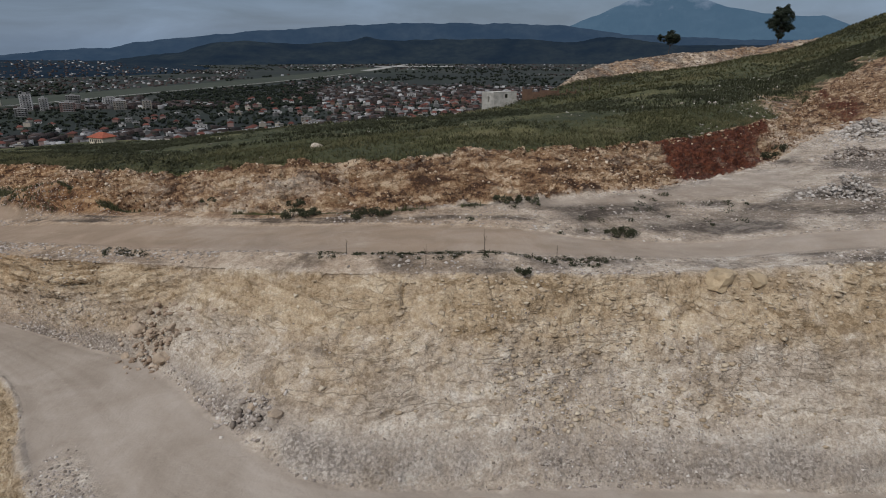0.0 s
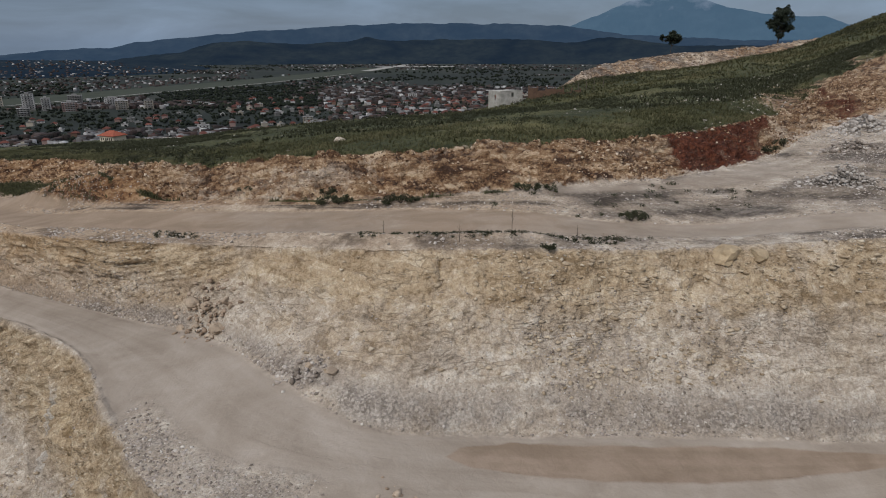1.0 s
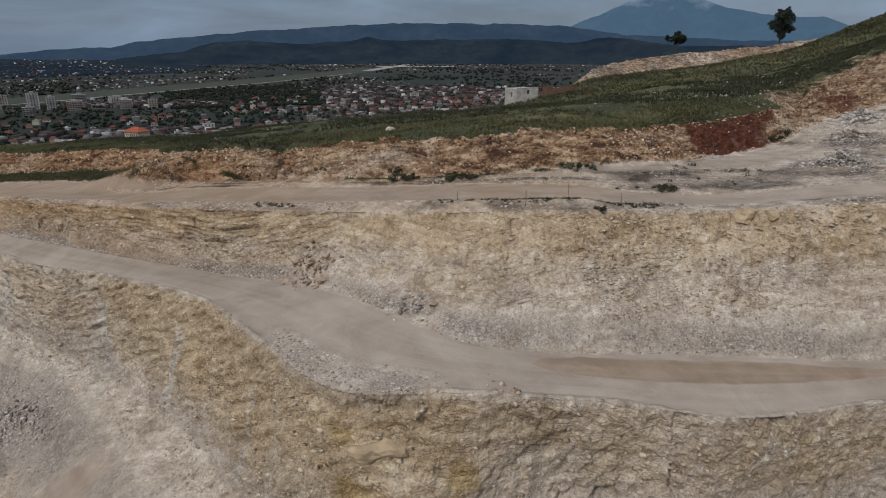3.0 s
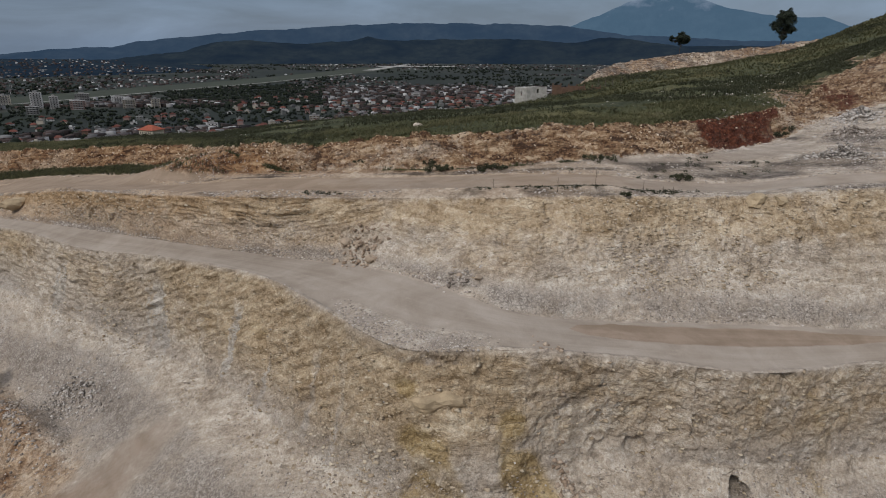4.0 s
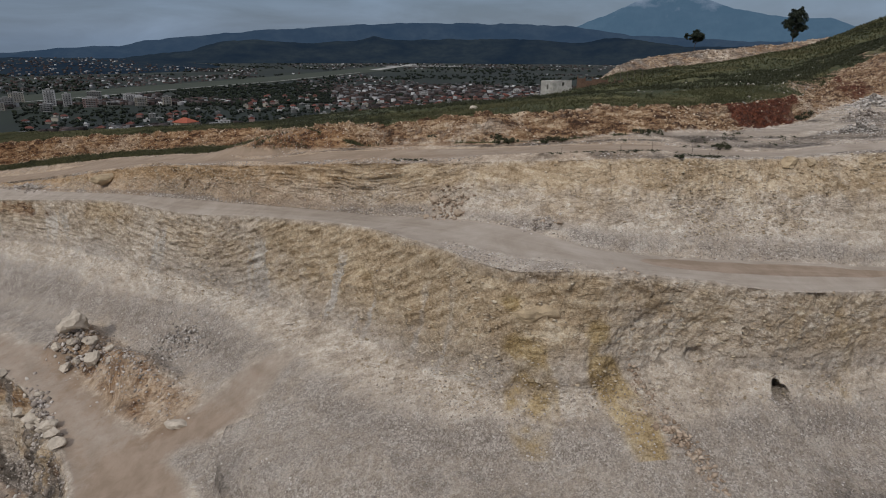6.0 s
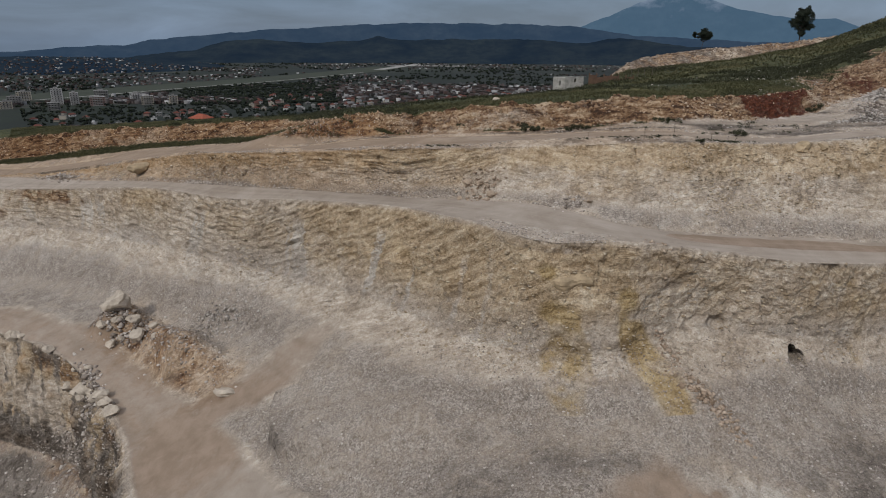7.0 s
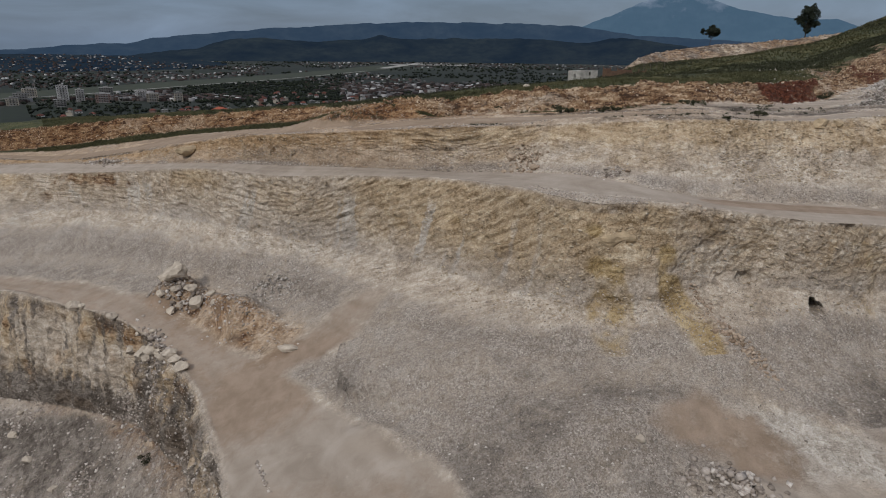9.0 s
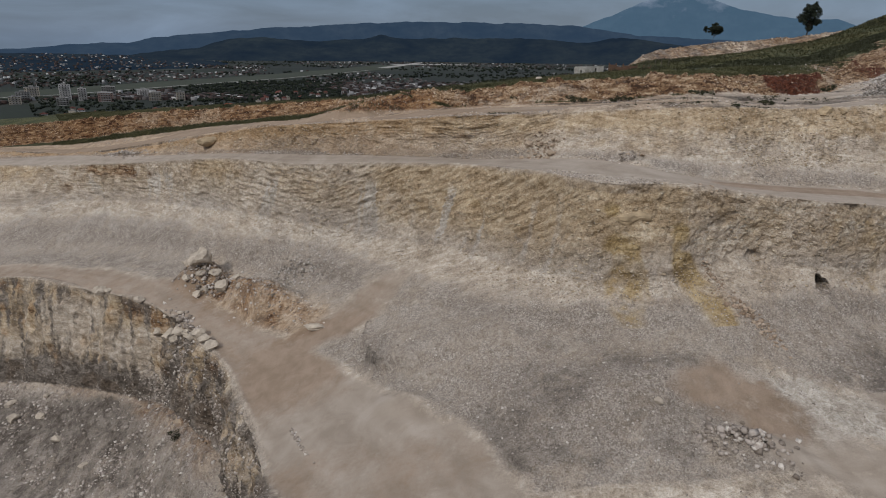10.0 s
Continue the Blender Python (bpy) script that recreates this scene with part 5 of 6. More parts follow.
def leaf_cloud(centres, radii, per, leaf, squash=0.8):
    """Many small leaves round some centres, as arrays."""
    c = np.repeat(np.asarray(centres, dtype=float), per, 0)
    r = np.repeat(np.asarray(radii, dtype=float), per)
    d = rng.normal(size=(len(c), 3))
    d /= np.linalg.norm(d, axis=1)[:, None]
    p = c + d * (r * rng.random(len(c)) ** 0.45)[:, None] * np.array([1, 1, squash])
    a = rng.normal(size=(len(c), 3))
    a /= np.linalg.norm(a, axis=1)[:, None]
    b = np.cross(a, rng.normal(size=(len(c), 3)))
    b /= np.linalg.norm(b, axis=1)[:, None] + 1e-9
    size = leaf * rng.uniform(0.6, 1.3, len(c))[:, None]
    v = np.stack([p - a * size, p + b * size * 0.5, p + a * size, p - b * size * 0.5], 1).reshape(-1, 3)
    f = (np.arange(len(c))[:, None] * 4 + np.arange(4)[None])
    return v, f


def limb(bm, a, b, r0, r1, sides=6):
    a, b = Vector(a), Vector(b)
    d = (b - a).normalized()
    e = d.orthogonal().normalized()
    g = d.cross(e)
    ring0 = [bm.verts.new(a + (e * math.cos(t) + g * math.sin(t)) * r0) for t in [i * 2 * math.pi / sides for i in range(sides)]]
    ring1 = [bm.verts.new(b + (e * math.cos(t) + g * math.sin(t)) * r1) for t in [i * 2 * math.pi / sides for i in range(sides)]]
    for i in range(sides):
        bm.faces.new((ring0[i], ring0[(i + 1) % sides], ring1[(i + 1) % sides], ring1[i]))


def bush(x, y, z, size, label, seed, low=True, mat=None):
    r = random.Random(seed)
    ob = thing("bush", x, y, z, r.uniform(0, 360), label, "bush")
    bm = bmesh.new()
    tips = []
    for i in range(7):
        a = r.uniform(0, 2 * math.pi)
        tip = (math.cos(a) * size * r.uniform(0.25, 0.75), math.sin(a) * size * r.uniform(0.25, 0.75), size * r.uniform(0.2, 0.5))
        limb(bm, (0, 0, -0.05), tip, 0.03 * size, 0.01 * size, 5)
        tips.append(tip)
    part("stems", bm, M_BARK, ob)
    v, f = leaf_cloud(tips, [size * r.uniform(0.22, 0.42) for _ in tips], 80, 0.07 * size ** 0.5, 0.7)
    mesh_of("foliage", v, f, mat or M_LEAF, ob)
    return ob


for k, (x, y, size, label) in enumerate((
        (10.8, 36.6, 1.0, "dark green shrub on the gravel beside the road"), (11.5, 36.9, 0.8, "dark green shrub on the gravel beside the road"), (38.1, 69.3, 1.4, "grey-green shrub below the red clay bank"),
        (35.2, 66.6, 1.1, "brownish low shrub below the red clay bank"), (34.2, 65.8, 0.9, "brownish low shrub below the red clay bank"), (4.0, 29.1, 0.55, "small dark bush on the road shoulder"),
        (-10.9, 43.4, 1.1, "low green bush at the foot of the bank"), (-9.9, 43.3, 0.9, "low green bush at the foot of the bank"), (-9.2, 43.6, 0.8, "low green bush at the foot of the bank"),
        (-5.0, 42.3, 1.0, "low green bush at the foot of the bank"), (-4.2, 42.2, 0.8, "low green bush at the foot of the bank"), (-6.0, 42.3, 0.7, "low green bush at the foot of the bank"),
        (4.1, 42.4, 0.9, "low dark bush at the foot of the bank"), (5.1, 42.3, 0.8, "low dark bush at the foot of the bank"), (6.2, 42.4, 0.7, "low dark bush at the foot of the bank"),
        (-11.3, 45.9, 0.9, "brownish bush on the rock bank"), (-18.6, 48.0, 0.8, "brownish bush on the rock bank"), (-62.3, 27.0, 1.5, "dark bush clinging to the gully side"))):
    bush(x, y, ground_at(x, y, True), size, label, 900 + k)

# low shrubby weeds over the upper slope
weedy = MASKS["turf"] * smoothstep(0.0, 0.25, fbm(X * 0.05, Y * 0.05, 0, 4, 241) + 0.35 * bell(9.0, 13.0) * band("slope_near", "meadow", 0.3) - 0.05)
at = sample(weedy, 2600, "slope_near", "brink", 3.0, 15.5)
v, f = leaf_cloud(at + np.array([0, 0, 0.2]), rng.uniform(0.35, 1.0, len(at)), 34, 0.13, 0.6)
tagged(mesh_of("slope_weeds", v, f, M_LEAF), "dark shrubby weeds covering the upper hillside", "weeds", kind="stuff")
at = sample(MASKS["turf"] * smoothstep(-0.1, 0.3, fbm(X * 0.04, Y * 0.04, 0, 3, 243)), 1800, "slope_mid", "slope_near", 6.0, 16)
v, f = leaf_cloud(at + np.array([0, 0, 0.2]), rng.uniform(0.4, 1.3, len(at)), 26, 0.2, 0.6)
tagged(mesh_of("ridge_weeds", v, f, M_LEAF), "dark weeds and low scrub on the ridge slope", "weeds", kind="stuff")
at = sample(MASKS["turf"] * (RR > B["brink"] + 0.5) + 0.25 * band("bank_foot", "upper_in", 0.05) * smoothstep(0.1, 0.3, torn) * (UU > 6), 420, "brink", "upper_in", 0.3, 12.5)
v, f = leaf_cloud(at + np.array([0, 0, 0.1]), rng.uniform(0.2, 0.5, len(at)), 40, 0.07, 0.5)
tagged(mesh_of("roadside_weeds", v, f, M_LEAF), "dark low weeds along the foot of the bank", "weeds", kind="stuff")
at = sample((np.abs(RR - B["upper_out"] - 0.35) < 0.25) * smoothstep(0.0, 0.3, torn + 0.2), 160, "upper_out", "upper_crest", 6.5, 11.5)
v, f = leaf_cloud(at + np.array([0, 0, 0.05]), rng.uniform(0.12, 0.32, len(at)), 40, 0.05, 0.5)
tagged(mesh_of("shoulder_weeds", v, f, M_LEAF), "dark dry weeds along the road shoulder", "weeds", kind="stuff")

# dead stalks along the road shoulder
for k, (x, y, high) in enumerate(((-0.9, 30.6, 1.1), (2.2, 31.3, 1.5), (6.2, 31.9, 0.9), (7.6, 31.3, 0.6), (8.4, 31.4, 0.6), (-5.6, 34.2, 0.9))):
    bm = bmesh.new()
    limb(bm, (0, 0, -0.1), (0.03, 0.02, high), 0.022, 0.008, 5)
    limb(bm, (0.01, 0.01, high * 0.5), (0.14, -0.05, high * 0.72), 0.010, 0.004, 4)
    limb(bm, (0.015, 0.01, high * 0.62), (-0.12, 0.04, high * 0.85), 0.010, 0.004, 4)
    ob = part("dry_stalk", bm, M_BARK)
    ob.matrix_basis = pose(x, y, ground_at(x, y, True), 0, 0, k * 50)
    tagged(ob, "thin dry plant stalk on the road shoulder", "plant", "dry stalks by the road")


def pine(x, y, z, high, clumps, label, seed, trunk_r=0.28):
    """An old pine: bare tapered trunk, crooked limbs, rounded clumps of needles."""
    r = random.Random(seed)
    ob = thing("pine_tree", x, y, z, 0, label, "tree")
    bm = bmesh.new()
    at_, pts = Vector((0, 0, -0.5)), []
    for i in range(9):
        nxt = Vector((r.uniform(-0.12, 0.12) * i * 0.25, r.uniform(-0.1, 0.1) * i * 0.25, high * 0.88 * (i + 1) / 9))
        limb(bm, at_, nxt, trunk_r * (1 - i / 10), trunk_r * (1 - (i + 1) / 10), 8)
        pts.append(nxt.copy())
        at_ = nxt
    part("trunk", bm, M_BARK, ob)
    cs, rs = [], []
    bm = bmesh.new()
    for (cx, cy, cz, cr, count) in clumps:
        for _ in range(count):
            p = Vector((cx + r.gauss(0, 0.45) * cr, cy + r.gauss(0, 0.45) * cr, cz + r.gauss(0, 0.38) * cr))
            start = min(pts, key=lambda q: abs(q.z - (p.z - 0.8)))
            limb(bm, start, p, 0.07, 0.02, 5)
            cs.append(p[:])
            rs.append(r.uniform(0.55, 0.95) * min(1.0, cr * 0.6))
    part("limbs", bm, M_BARK, ob)
    v, f = leaf_cloud(cs, rs, 190, 0.15, 0.8)
    mesh_of("crown", v, f, M_PINE, ob)
    return ob


pine(117.0, 229.0, 38.0, 13.6, ((0, 0, 10.4, 3.6, 95), (0.4, 0, 12.2, 2.6, 50), (-2.6, 0, 8.0, 1.6, 22), (2.6, 0, 7.2, 1.8, 22), (3.8, 0, 6.6, 1.0, 10), (0.2, 0, 6.8, 2.0, 24), (0.2, 0, 4.4, 1.4, 14)), "old dark pine with a rounded crown on the ridge", 5)
pine(79.0, 228.0, 28.8, 14.4, ((0.2, 0, 12.6, 2.2, 44), (2.0, 0, 12.0, 1.7, 24), (-0.4, 0, 14.0, 1.2, 12), (-3.4, 0, 12.6, 1.0, 12)), "thin sparse pine behind the stony embankment", 6, 0.2)


# ---- stony embankment on the ridge ----
M_EMBANK = make_island("embankment_rubble", [(0.0, (0.10, 0.065, 0.045)), (0.5, (0.22, 0.165, 0.122)), (0.8, (0.33, 0.27, 0.22)), (1.0, (0.50, 0.44, 0.38))])


def embankment():
    ridge = points("31,166,27.0 36,178,30.2 46,196,32.4 58,209,33.9 73,213,35.9 85,215,36.8 97,217.5,37.8 110,216,39.2 128,224,41.0")
    u = np.linspace(0, len(ridge) - 1.001, 190)
    top = along(ridge, u)
    side = np.gradient(top[:, :2], axis=0)
    side /= np.linalg.norm(side, axis=1)[:, None]
    across = np.stack([side[:, 1], -side[:, 0]], -1)
    offs = np.linspace(-14, 12, 46)
    v = np.zeros((len(offs), len(u), 3))
    for i, o in enumerate(offs):
        v[i, :, :2] = top[:, :2] + across * o
        v[i, :, 2] = top[:, 2] - np.where(abs(o) < 1.2, 0.0, (abs(o) - 1.2) * (0.50 if o > 0 else 0.8))
    v[..., 2] += 0.55 * fbm(v[..., 0] * 0.25, v[..., 1] * 0.25, 0, 4, 301) + 0.3 * fbm(v[..., 0] * 1.1, v[..., 1] * 1.1, 0, 2, 302)
    h, w = v.shape[:2]
    ids = np.arange(h * w).reshape(h, w)
    ob = mesh_of("embankment", v.reshape(-1, 3), np.stack([ids[:-1, :-1], ids[1:, :-1], ids[1:, 1:], ids[:-1, 1:]], -1).reshape(-1, 4), M_QUARRY, smooth=True)
    for key in MASKS:
        at = ob.data.attributes.new(key, "FLOAT", "POINT")
        val = {"marl_and_shade": 0.30 + 0.8 * fbm(v[..., 0] * 0.2, v[..., 1] * 0.2, 0, 3, 305), "rust": 0.62 + 0.6 * fbm(v[..., 0] * 0.1, v[..., 1] * 0.1, 0, 3, 303), "scree": 0.22 + 0 * v[..., 0], "ochre": 0.5 + 0 * v[..., 0], "bed": v[..., 2]}.get(key, 0 * v[..., 0])
        at.data.foreach_set("value", val.astype(np.float32).ravel())
    tagged(ob, "long embankment of pale stony spoil on the ridge", "embankment", kind="structure")
    n = 6000
    i, j = rng.integers(14, h - 2, n), rng.integers(0, w, n)
    scatter("embankment_stones", v[i, j], stone_sizes(n, 0.2, 1.0), SHARDS, M_EMBANK, "pale stones covering the embankment", "stones")


embankment()

# ---- buildings on the slope ----
M_PLASTER = make_plain_mat("weathered_plaster", (0.46, 0.44, 0.40), 0.55, 0.7)
M_CREAM = make_plain_mat("cream_render", (0.58, 0.52, 0.42), 0.8, 0.8)
M_ROOF_RED = make_plain_mat("red_roof_tiles", (0.30, 0.085, 0.050), 0.7, 1.5)
M_DARK = make_plain_mat("dark_opening", (0.02, 0.02, 0.02), 0.7, 2.0, 0.5)
M_BRICK = make_plain_mat("brown_brick", (0.14, 0.085, 0.058), 0.6, 1.2)
M_WOOD = make_plain_mat("grey_wood", (0.13, 0.11, 0.095), 0.6, 4.0)
M_PATH = make_plain_mat("pale_track", (0.42, 0.38, 0.33), 0.75, 0.3)


def wall_with_openings(bm, length, high, thick, openings, y0=0.0):
    """A wall along x, cut through by openings (x0, x1, z0, z1)."""
    xs_ = sorted({0.0, length, *[o[0] for o in openings], *[o[1] for o in openings]})
    zs_ = sorted({0.0, high, *[o[2] for o in openings], *[o[3] for o in openings]})
    for a, b in zip(xs_[:-1], xs_[1:]):
        for c, d in zip(zs_[:-1], zs_[1:]):
            if not any(o[0] <= a and b <= o[1] and o[2] <= c and d <= o[3] for o in openings):
                box(bm, a, b, y0, y0 + thick, c, d)
    bmesh.ops.remove_doubles(bm, verts=bm.verts, dist=0.001)


ruin = thing("ruined_house", 11.8, 147.4, 24.0, math.degrees(math.atan2(3.6, 8.3)), "abandoned grey plastered house standing in weeds", "house")
bm = bmesh.new()
wall_with_openings(bm, 6.0, 5.0, 0.3, [(2.9, 3.6, 3.6, 4.6)])
part("front_wall", bm, M_PLASTER, ruin, "stained pale plaster front wall")
for name, m in (("side_wall", pose(0.3, 0.3, 0, 0, 0, 90)), ("side_wall", pose(6.0, 0.3, 0, 0, 0, 90))):
    bm = bmesh.new()
    wall_with_openings(bm, 5.6, 4.85, 0.3, [(2.0, 3.0, 2.6, 3.9)])
    part(name, bm, M_PLASTER, ruin).matrix_basis = m
bm = bmesh.new()
wall_with_openings(bm, 6.0, 4.7, 0.3, [(1.2, 2.2, 2.6, 3.8), (3.9, 4.9, 2.6, 3.8)])
part("back_wall", bm, M_PLASTER, ruin).matrix_basis = pose(0, 5.9, 0)
bm = bmesh.new()
box(bm, 0.3, 5.7, 0.3, 5.9, 2.2, 2.4)
part("floor_slab", bm, M_PLASTER, ruin, "bare concrete floor slab")
# slab added over the rooms so that the window opening stays dark
bm = bmesh.new()
box(bm, 0.3, 5.7, 0.3, 5.9, 4.66, 4.82)
part("inside_shade_slab", bm, M_PLASTER, ruin, "flat concrete slab added to keep the inside dark")
bm = bmesh.new()
box(bm, -0.06, 6.06, -0.06, 0.36, 5.0, 5.1, 0.02)
part("coping", bm, M_PLASTER, ruin, "thin concrete coping on the front wall")
bm = bmesh.new()
wall_with_openings(bm, 1.5, 3.2, 0.25, [])
part("lean_to", bm, M_PLASTER, ruin, "low darker plaster annex").matrix_basis = pose(4.6, -0.3, 0)

yard = thing("brick_yard_wall", 18.6, 148.6, ground_at(20.0, 148.6) - 0.1, 6, "brown brick yard wall with posts beside the ruined house", "wall")
for i in range(6):
    bm = bmesh.new()
    box(bm, i * 2.1, i * 2.1 + 2.0, 0, 0.2, -0.4, 2.6 - 0.12 * i - (0.5 if i % 3 == 1 else 0), 0.02)
    part("panel", bm, M_BRICK, yard)
for i in range(7):
    bm = bmesh.new()
    box(bm, i * 2.1 - 0.15, i * 2.1 + 0.12, -0.06, 0.26, -0.4, 3.1 - 0.1 * i, 0.02)
    part("post", bm, M_BRICK, yard)
for k, (x, y) in enumerate(((35.0, 153.0), (37.4, 153.6), (31.0, 152.0), (33.0, 152.4))):
    bm = bmesh.new()
    limb(bm, (0, 0, -0.5), (0.05, 0, 2.4), 0.09, 0.07, 6)
    ob = part("fence_post", bm, M_WOOD)
    ob.matrix_basis = pose(x, y, ground_at(x, y))
    tagged(ob, "weathered wooden fence post on the grassy slope", "post", "fence posts on the slope")


def hip_roof(bm, w, d, z, high, over=0.6, ridge=0.35):
    x0, x1, y0, y1 = -w / 2 - over, w / 2 + over, -d / 2 - over, d / 2 + over
    low = [bm.verts.new(p) for p in ((x0, y0, z), (x1, y0, z), (x1, y1, z), (x0, y1, z))]
    up = [bm.verts.new(p) for p in ((x0, y0, z + 0.18), (x1, y0, z + 0.18), (x1, y1, z + 0.18), (x0, y1, z + 0.18))]
    a, b = bm.verts.new((-w * ridge, 0, z + high)), bm.verts.new((w * ridge, 0, z + high))
    bm.faces.new(low[::-1])
    for i in range(4):
        bm.faces.new((low[i], low[(i + 1) % 4], up[(i + 1) % 4], up[i]))
    for f in ((up[0], up[1], b, a), (up[1], up[2], b), (up[2], up[3], a, b), (up[3], up[0], a)):
        bm.faces.new(f)


villa = thing("red_roofed_house", -117.6, 215.6, ground_at(-117.6, 215.6) - 0.2, -24, "cream house with a red hipped tile roof below the meadow", "house")
villa.scale = (0.72, 0.72, 0.72)
bm = bmesh.new()
box(bm, -4.6, 4.6, -3.6, 3.6, -1.5, 3.0)
part("wall", bm, M_CREAM, villa)
bm = bmesh.new()
hip_roof(bm, 9.2, 7.2, 3.0, 2.4, 0.7, 0.16)
part("roof", bm, M_ROOF_RED, villa, "red clay tile roof")
for i, x in enumerate((-3.6, -2.2, 0.6, 2.0, 3.4)):
    bm = bmesh.new()
    box(bm, x - 0.35, x + 0.35, -3.66, -3.58, 1.0, 2.2, 0.01)
    part("window", bm, M_DARK, villa, "dark window")
for i, y in enumerate((-1.8, 0.2, 2.0)):
    bm = bmesh.new()
    box(bm, -4.66, -4.58, y - 0.35, y + 0.35, 1.0, 2.2, 0.01)
    part("window", bm, M_DARK, villa, "dark window")
bm = bmesh.new()
box(bm, -0.95, -0.15, -3.66, -3.58, -0.2, 2.1, 0.01)
part("door", bm, M_DARK, villa, "dark doorway")

# ---- the town in the valley ----
HOUSE_PAINT = [make_plain_mat(f"house_paint_{n}", c, 0.8, 0.3, spread=0.8) for n, c in
               (("white", (0.54, 0.53, 0.52)), ("cream", (0.40, 0.36, 0.30)), ("grey", (0.19, 0.19, 0.185)), ("pink", (0.32, 0.22, 0.20)), ("raw", (0.20, 0.125, 0.095)))]
M_FLAT = make_plain_mat("flat_concrete_roof", (0.34, 0.33, 0.32), 0.7, 0.5, spread=0.85)
M_TILE = make_plain_mat("town_tile_roof", (0.16, 0.058, 0.044), 0.7, 0.6, spread=0.85)


def town_house(kind, w, d, floors, paint, red):
    """A prototype at the origin: wall, roof and rows of windows."""
    ob = thing(kind, 0, 0, -400)
    high = 3.0 * floors
    bm = bmesh.new()
    box(bm, -w / 2, w / 2, -d / 2, d / 2, -3, high)
    part("wall", bm, paint, ob)
    bm = bmesh.new()
    if red:
        hip_roof(bm, w, d, high, 2.6, 0.6, 0.25)
        part("roof", bm, M_TILE, ob, "red tile roof")
    else:
        box(bm, -w / 2 - 0.4, w / 2 + 0.4, -d / 2 - 0.4, d / 2 + 0.4, high, high + 0.3)
        part("roof", bm, M_FLAT, ob, "flat concrete roof")
        bm = bmesh.new()
        box(bm, -w * 0.2, w * 0.12, -d * 0.2, d * 0.2, high + 0.3, high + 2.4)
        part("stair_head", bm, paint, ob)
    for fl in range(floors):
        for k in range(max(2, int(w / 3.4))):
            x = -w / 2 + (k + 0.5) * w / max(2, int(w / 3.4))
            bm = bmesh.new()
            box(bm, x - 0.7, x + 0.7, -d / 2 - 0.05, -d / 2 + 0.1, fl * 3 + 0.9, fl * 3 + 2.3)
            part("window", bm, M_DARK, ob)
    return ob


LABELS = {True: "small town house with a red tile roof", False: "pale flat-roofed concrete town house"}
protos = []
for k in range(10):
    r = random.Random(60 + k)
    red = k % 2 == 0 or k == 7
    ob = town_house("town_house", r.uniform(7, 11), r.uniform(6.5, 9), r.choice((1, 1, 2, 2)), HOUSE_PAINT[(0, 1, 0, 2, 4, 0, 1, 3, 0, 2)[k]], red)
    tagged(ob, LABELS[red], "house", "houses of the town in the valley")
    protos.append(ob)


def polar(az, dist):
    return dist * math.sin(radians(az)), dist * math.cos(radians(az))


def valley_z(x, y):
    """Ground under the town: the plain, or the hillside where it stands higher."""
    i = np.argmin((hill_xy[:, 0] - x) ** 2 + (hill_xy[:, 1] - y) ** 2)
    p = hill_xy[i]
    return max(PLAIN_Z, float(p[2])) if math.hypot(p[0] - x, p[1] - y) < 25 else PLAIN_Z


town = random.Random(77)
AIRFIELD = "-1020,1150,0 -890,1250,0 -820,1430,0 -720,1680,0 -590,1980,0 -420,2560,0 -300,3080,0"


def on_airfield(x, y, margin=110.0):
    return float(near_line(np.array([[x, y]]), AIRFIELD)[0]) < margin


taken = []
# two quarters: bearing range, distance range, count
for az0, az1, d0, d1, count in ((-19, 3, 820, 1400, 140), (-4, 14, 1000, 1550, 75), (-36, -19, 640, 1180, 70)):
    tries = 0
    while count and tries < 4000:
        tries += 1
        az, dist = town.uniform(az0, az1), d0 + (d1 - d0) * town.random() ** 1.1
        x, y = polar(az, dist)
        if any((x - a) ** 2 + (y - b) ** 2 < 17 ** 2 for a, b in taken):
            continue
        if value_noise(x * 0.006, y * 0.006, 0, 9) < -0.25:
            continue
        taken.append((x, y))
        count -= 1
        copy_thing(protos[town.randrange(10)], pose(x, y, valley_z(x, y), 0, 0, town.choice((0, 90, 180, 270)) + 20 + town.gauss(0, 12)))
for k, ob in enumerate(protos):
    az, dist = -17 + k * 2.4, 900 + 37 * (k % 4)
    x, y = polar(az, dist)
    ob.matrix_basis = pose(x, y, valley_z(x, y), 0, 0, 20 + 31 * k)


def block_of_flats(x, y, w, d, floors, paint, turn, label):
    ob = thing("apartment_building", x, y, PLAIN_Z, turn, label, "building")
    high = 3.1 * floors
    bm = bmesh.new()
    box(bm, -w / 2, w / 2, -d / 2, d / 2, -2, high)
    part("wall", bm, paint, ob)
    bm = bmesh.new()
    box(bm, -w / 2 - 0.4, w / 2 + 0.4, -d / 2 - 0.4, d / 2 + 0.4, high, high + 0.5)
    box(bm, -w * 0.2, w * 0.15, -d * 0.25, d * 0.25, high + 0.5, high + 3.2)
    part("roof", bm, M_FLAT, ob, "flat concrete roof with stair head")
    n = max(3, int(w / 4))
    for fl in range(floors):
        bm = bmesh.new()
        box(bm, -w * 0.32, w * 0.32, -d / 2 - 1.2, -d / 2, fl * 3.1 + 0.1, fl * 3.1 + 1.1)
        part("balcony", bm, M_FLAT, ob)
        for k in range(n):
            cx = -w / 2 + (k + 0.5) * w / n
            bm = bmesh.new()
            box(bm, cx - 0.9, cx + 0.9, -d / 2 - 0.06, -d / 2 + 0.1, fl * 3.1 + 1.2, fl * 3.1 + 2.7)
            part("window", bm, M_DARK, ob)
    return ob


